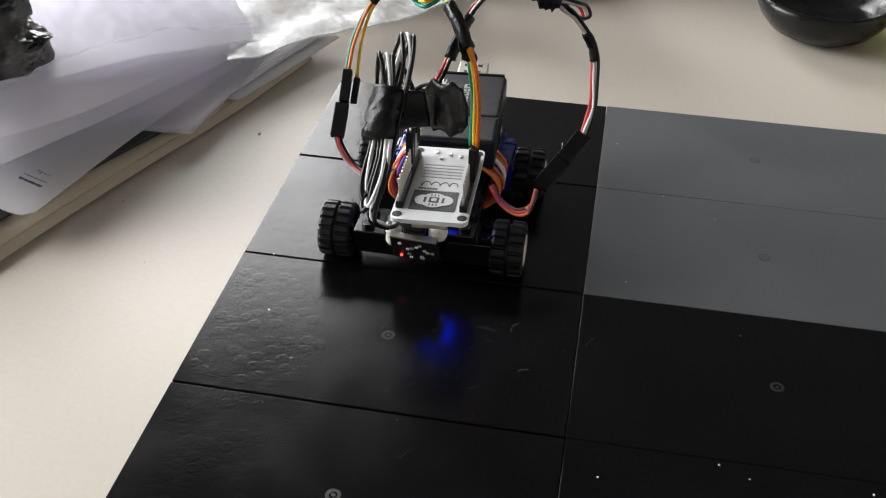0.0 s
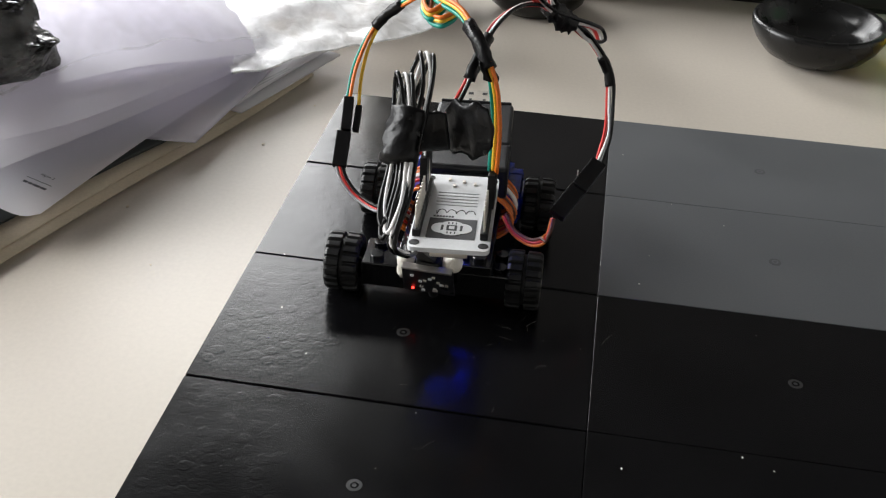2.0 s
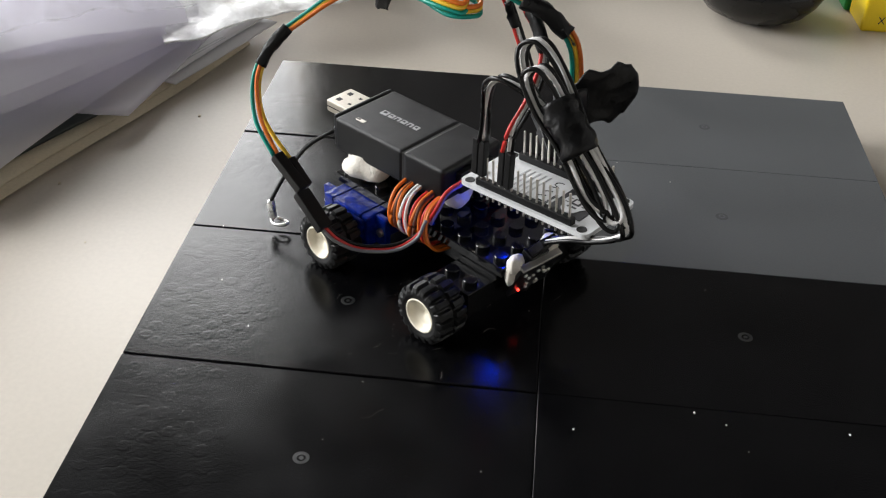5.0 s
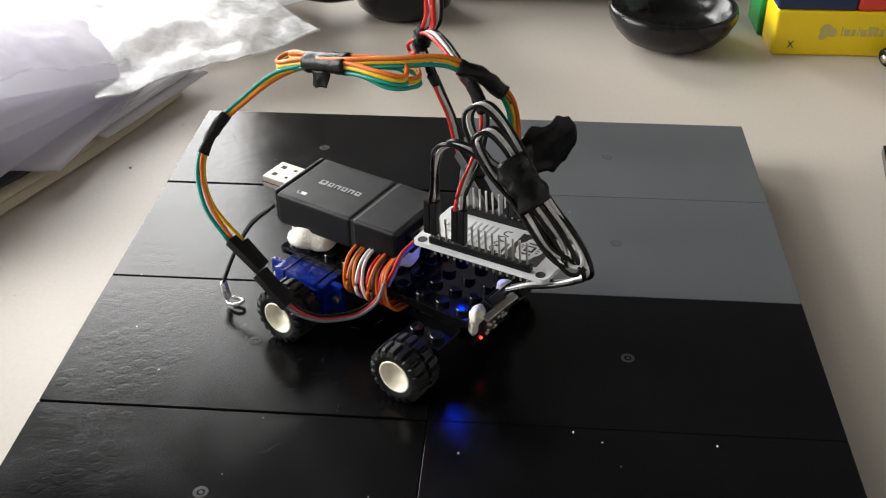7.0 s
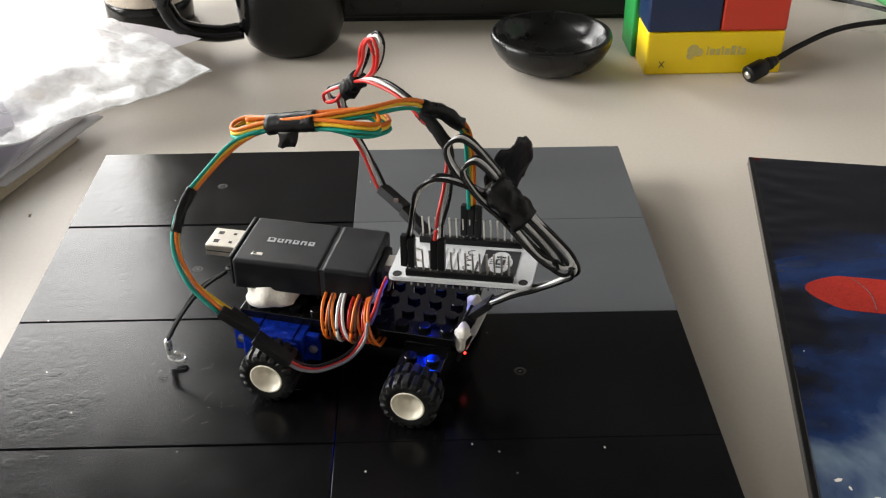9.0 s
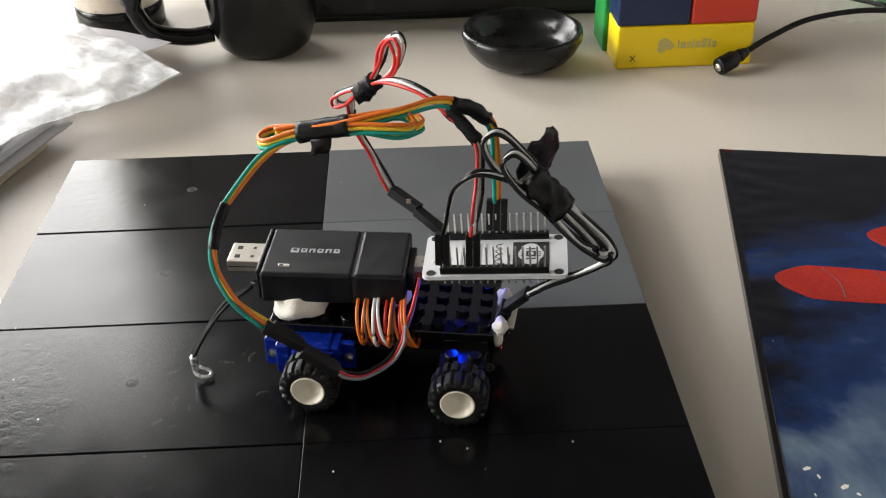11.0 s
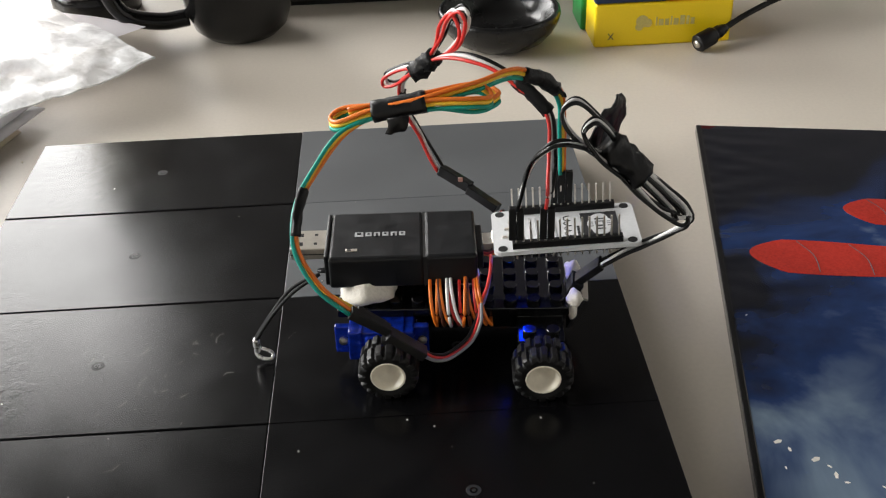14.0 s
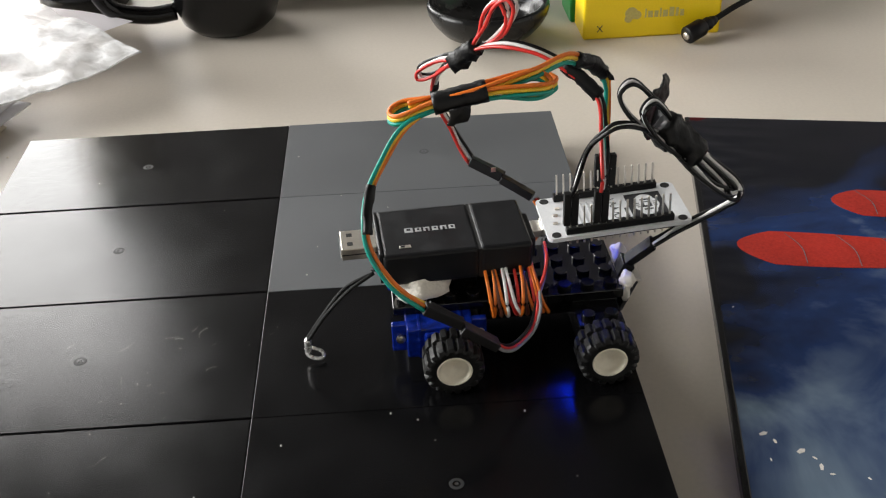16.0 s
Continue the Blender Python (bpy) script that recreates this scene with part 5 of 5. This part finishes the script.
def papers():
    fold = thing("cardboard_folder", "beige cardboard folder lying under papers", "folder")
    for name, dx, dz, l in (("back_cover", 0.0, -0.0004, ""), ("front_cover", -0.0060, 0.0012, "beige cover with a worn pale edge")):
        sheet(name, l, "", [[(-0.254 + dx, -0.060, DESK + 0.003 + dz), (-0.212 + dx, 0.056, DESK + 0.003 + dz), (-0.184 + dx, 0.128, DESK + 0.0025 + dz), (-0.162 + dx, 0.200, DESK + 0.0015 + dz)],
           [(-0.36, -0.030, DESK + 0.0015 + dz), (-0.33, 0.09, DESK + 0.002 + dz), (-0.30, 0.18, DESK + 0.0015 + dz), (-0.27, 0.27, DESK + 0.0015 + dz)],
           [(-0.46, 0.0, DESK + 0.0015 + dz), (-0.43, 0.12, DESK + 0.0015 + dz), (-0.40, 0.22, DESK + 0.0015 + dz), (-0.38, 0.31, DESK + 0.0015 + dz)]], M_CARD, 0.0007, 6, parent=fold)
    sheet("dark_booklet", "dark green booklet between papers", "booklet",
          [[(-0.252, -0.01, DESK + 0.0098), (-0.221, 0.060, DESK + 0.0098), (-0.200, 0.108, DESK + 0.0085)],
           [(-0.36, 0.03, DESK + 0.007), (-0.33, 0.10, DESK + 0.007), (-0.30, 0.16, DESK + 0.007)]], M_GREENBOOK, 0.0016, 6)
    lf = None
    for k, (dx, dz, l) in enumerate(((0.0, 0.0, "grey printed leaflet in a loose stack"), (-0.006, 0.0028, "grey printed leaflet in a loose stack"))):
        lf = sheet("leaflet", l, "leaflet",
              [[(-0.182 + dx, 0.137 + dx, -0.0138 + dz), (-0.168 + dx, 0.170, -0.0128 + dz), (-0.150 + dx, 0.212, -0.0110 + dz)],
               [(-0.230 + dx, 0.150, -0.0128 + dz), (-0.215 + dx, 0.190, -0.012 + dz), (-0.200 + dx, 0.232, -0.011 + dz)],
               [(-0.300 + dx, 0.172, -0.0125 + dz), (-0.285 + dx, 0.215, -0.012 + dz), (-0.265 + dx, 0.255, -0.011 + dz)]], M_LEAFLET, 0.0010, 6, group="leaflets")
    text_lines(lf, (-0.1905, 0.1385, -0.0100), (0.42, 0.9, 0.025), (-0.93, 0.36, 0), 10, 0.050, 0.0021, 0.0006, 2)
    sheet("paper_sheet", "white paper sheet with a corner sticking out", "paper",
          [[(-0.222, 0.094, -0.0105), (-0.205, 0.0945, -0.0100), (-0.190, 0.0955, -0.0098)],
           [(-0.228, 0.130, -0.0085), (-0.205, 0.135, -0.0090), (-0.184, 0.142, -0.0095)],
           [(-0.232, 0.180, -0.006), (-0.205, 0.190, -0.007), (-0.176, 0.200, -0.008)]], M_PAPER, 0.0009, 6, group="papers")
    # letter with small print, its near corner curled
    tx = sheet("letter", "white printed letter with curled corner", "paper",
          [[(-0.226, 0.016, -0.0060), (-0.208, 0.092, -0.0055), (-0.184, 0.182, -0.0070)],
           [(-0.234, 0.012, -0.0048), (-0.228, 0.100, -0.0030), (-0.205, 0.190, -0.0050)],
           [(-0.262, 0.020, -0.0022), (-0.258, 0.110, 0.0005), (-0.235, 0.205, -0.0015)],
           [(-0.34, 0.04, 0.004), (-0.33, 0.13, 0.008), (-0.30, 0.23, 0.004)]], M_PAPER, 0.0, 7, group="papers")
    print_on(tx, Vector((-0.2382, 0.0415, 0)), Vector((0.965, -0.26, 0)), "Página 2", 0.0021)
    for o, w, h in (((-0.2425, 0.0383, 0), 0.0125, 0.0003), ((-0.2428, 0.0345, 0), 0.0022, 0.0014), ((-0.2403, 0.0338, 0), 0.0020, 0.0014), ((-0.2380, 0.0332, 0), 0.0036, 0.0014), ((-0.2342, 0.0322, 0), 0.0030, 0.0014)):
        print_on(tx, Vector(o), Vector((0.965, -0.26, 0)), "", h, w)
    sheet("paper_sheet", "white paper sheet fanned out and curling", "paper",
          [[(-0.246, 0.020, 0.0090), (-0.216, 0.082, 0.0060), (-0.186, 0.180, -0.0050)],
           [(-0.262, 0.028, 0.0125), (-0.238, 0.092, 0.0105), (-0.205, 0.186, 0.0005)],
           [(-0.32, 0.045, 0.014), (-0.30, 0.115, 0.0125), (-0.27, 0.205, 0.006)],
           [(-0.40, 0.06, 0.012), (-0.38, 0.14, 0.011), (-0.34, 0.23, 0.006)]], M_PAPER, 0.0, 7, group="papers")
    sheet("paper_sheet", "white paper sheet fanned out and curling", "paper",
          [[(-0.252, 0.026, 0.0175), (-0.226, 0.060, 0.0150), (-0.205, 0.120, 0.0080), (-0.184, 0.184, -0.0025)],
           [(-0.268, 0.040, 0.0225), (-0.240, 0.078, 0.0205), (-0.222, 0.130, 0.0130), (-0.205, 0.190, 0.0030)],
           [(-0.33, 0.06, 0.024), (-0.30, 0.10, 0.021), (-0.28, 0.15, 0.016), (-0.26, 0.21, 0.010)]], M_PAPER, 0.0, 6, group="papers")
    sheet("paper_sheet", "large white paper sheet on top of the pile", "paper",
          [[(-0.256, 0.045, 0.0285), (-0.221, 0.104, 0.0205), (-0.203, 0.140, 0.0110), (-0.182, 0.184, -0.0005)],
           [(-0.285, 0.075, 0.0300), (-0.245, 0.125, 0.0235), (-0.222, 0.160, 0.0160), (-0.192, 0.205, 0.0060)],
           [(-0.33, 0.12, 0.030), (-0.285, 0.165, 0.026), (-0.255, 0.200, 0.020), (-0.215, 0.240, 0.010)]], M_PAPER, 0.0, 6, group="papers")
    sheet("paper_sheet", "white paper sheet lying under a plastic bag", "paper",
          [[(-0.107, 0.302, DESK + 0.0200), (-0.150, 0.270, DESK + 0.0170), (-0.20, 0.235, DESK + 0.014)],
           [(-0.140, 0.325, DESK + 0.0190), (-0.190, 0.300, DESK + 0.0160), (-0.25, 0.270, DESK + 0.014)],
           [(-0.175, 0.345, DESK + 0.0170), (-0.240, 0.330, DESK + 0.0150), (-0.31, 0.310, DESK + 0.014)]], M_PAPER, 0.0, 6, group="papers")


papers()


def bag(label, rows, material, n, wave, freq):
    """A bag: its film and the welded seam along the open edge."""
    b = thing("plastic_bag", label, "plastic bag", None, "plastic bags")
    f = sheet("film", "", "", rows, material, 0.0, n, wave, freq, "", b)
    line = [p + Vector((0, 0, wave * noise.noise(p * freq) + 0.5 * wave * noise.noise(p * freq * 2.3))) for p in smooth_path(rows[0], n)]
    part("seam", tube(bmesh.new(), line, 0.0007, 6), material, b, "welded edge of the film", True)


def bags():
    bag("large crinkled clear plastic bag over papers",
          [[(-0.190, 0.150, -0.0010), (-0.154, 0.186, 0.0010), (-0.119, 0.208, 0.0030), (-0.090, 0.238, 0.0050)],
           [(-0.215, 0.195, 0.0080), (-0.180, 0.215, 0.0110), (-0.140, 0.238, 0.0090), (-0.108, 0.256, 0.0070)],
           [(-0.245, 0.230, 0.0130), (-0.210, 0.255, 0.0170), (-0.165, 0.275, 0.0120), (-0.125, 0.278, 0.0070)],
           [(-0.30, 0.28, 0.016), (-0.25, 0.30, 0.018), (-0.20, 0.31, 0.012), (-0.150, 0.305, 0.006)],
           [(-0.36, 0.34, 0.014), (-0.30, 0.36, 0.014), (-0.24, 0.36, 0.010), (-0.19, 0.345, 0.004)]], M_FILM, 9, 0.0028, 42)
    bag("crinkled clear plastic bag round a black package",
          [[(-0.252, 0.044, 0.0325), (-0.230, 0.100, 0.029), (-0.205, 0.150, 0.0170), (-0.186, 0.190, 0.0040)],
           [(-0.276, 0.068, 0.058), (-0.246, 0.118, 0.050), (-0.220, 0.170, 0.0260), (-0.196, 0.212, 0.0100)],
           [(-0.32, 0.12, 0.062), (-0.285, 0.160, 0.050), (-0.245, 0.20, 0.030), (-0.215, 0.24, 0.0150)],
           [(-0.37, 0.16, 0.050), (-0.33, 0.20, 0.044), (-0.285, 0.24, 0.030), (-0.25, 0.28, 0.016)]], M_CLEAR, 9, 0.0035, 45)
    bag("small clear plastic bag beside the cables",
          [[(0.325, 0.350, DESK + 0.002), (0.390, 0.330, DESK + 0.006), (0.465, 0.322, DESK + 0.002)],
           [(0.345, 0.400, DESK + 0.010), (0.405, 0.385, DESK + 0.022), (0.475, 0.375, DESK + 0.010)],
           [(0.360, 0.450, DESK + 0.002), (0.425, 0.440, DESK + 0.010), (0.490, 0.430, DESK + 0.002)]], M_CLEAR, 8, 0.003, 60)
    k = thing("black_package", "crumpled black plastic package inside a clear bag", "package", pose(-0.274, 0.066, 0.032, 4, 4, 50))
    for name, c, sz, seed in (("body", (0, 0, 0.004), (0.041, 0.019, 0.011), 3.0), ("flap", (0.004, 0.012, 0.018), (0.030, 0.013, 0.011), 8.0)):
        bm = bmesh.new()
        bmesh.ops.create_icosphere(bm, subdivisions=4, radius=1)
        for v in bm.verts:
            p = v.co.copy()
            q = Vector([math.copysign(abs(a) ** 0.55, a) for a in p]) * (0.85 + 0.16 * noise.noise(p * 2 + Vector((seed, 0, 0))) + 0.07 * noise.noise(p * 6))
            v.co = Vector((q.x * sz[0], q.y * sz[1], q.z * sz[2])) + Vector(c)
        part(name, bm, M_BUBBLE, k, "", True)


bags()


# ---- movement ----
def car_at(t):
    for a, b in zip(CAR, CAR[1:]):
        if a[0] <= t <= b[0]:
            k = (t - a[0]) / (b[0] - a[0])
            return [p + (q - p) * k for p, q in zip(a, b)]
    return list(CAR[-1])


def motions():
    walk(car, [(t, pose(x, y, 0, 0, 0, a)) for t, x, y, a in CAR])
    times = sorted([row[0] for row in CAR] + [4.8, 5.7, 10.3, 11.2])
    for wheel, wx, wy in WHEELS:
        turn, rows, last = 0.0, [], None
        for t in times:
            _, x, y, a = car_at(t)
            c = Vector((x, y)) + Vector((-math.sin(radians(a)), math.cos(radians(a)))) * wy
            if last:
                h = radians((a + last[1]) / 2)
                turn += math.degrees((c - last[0]).dot(Vector((math.cos(h), math.sin(h)))) / R_TYRE)
            last = (c, a)
            rows.append((t, pose(wx, wy, R_TYRE, 0, turn, 0)))
        walk(wheel, rows)
    rows = []
    for t, x, y in CLIP:
        q = REST.rotation_difference(Vector((x, y + 0.002, 0.0095)) - EYE)
        rows.append((t, Matrix.Translation(EYE) @ q.to_matrix().to_4x4()))
    walk(LANYARD, rows)


motions()
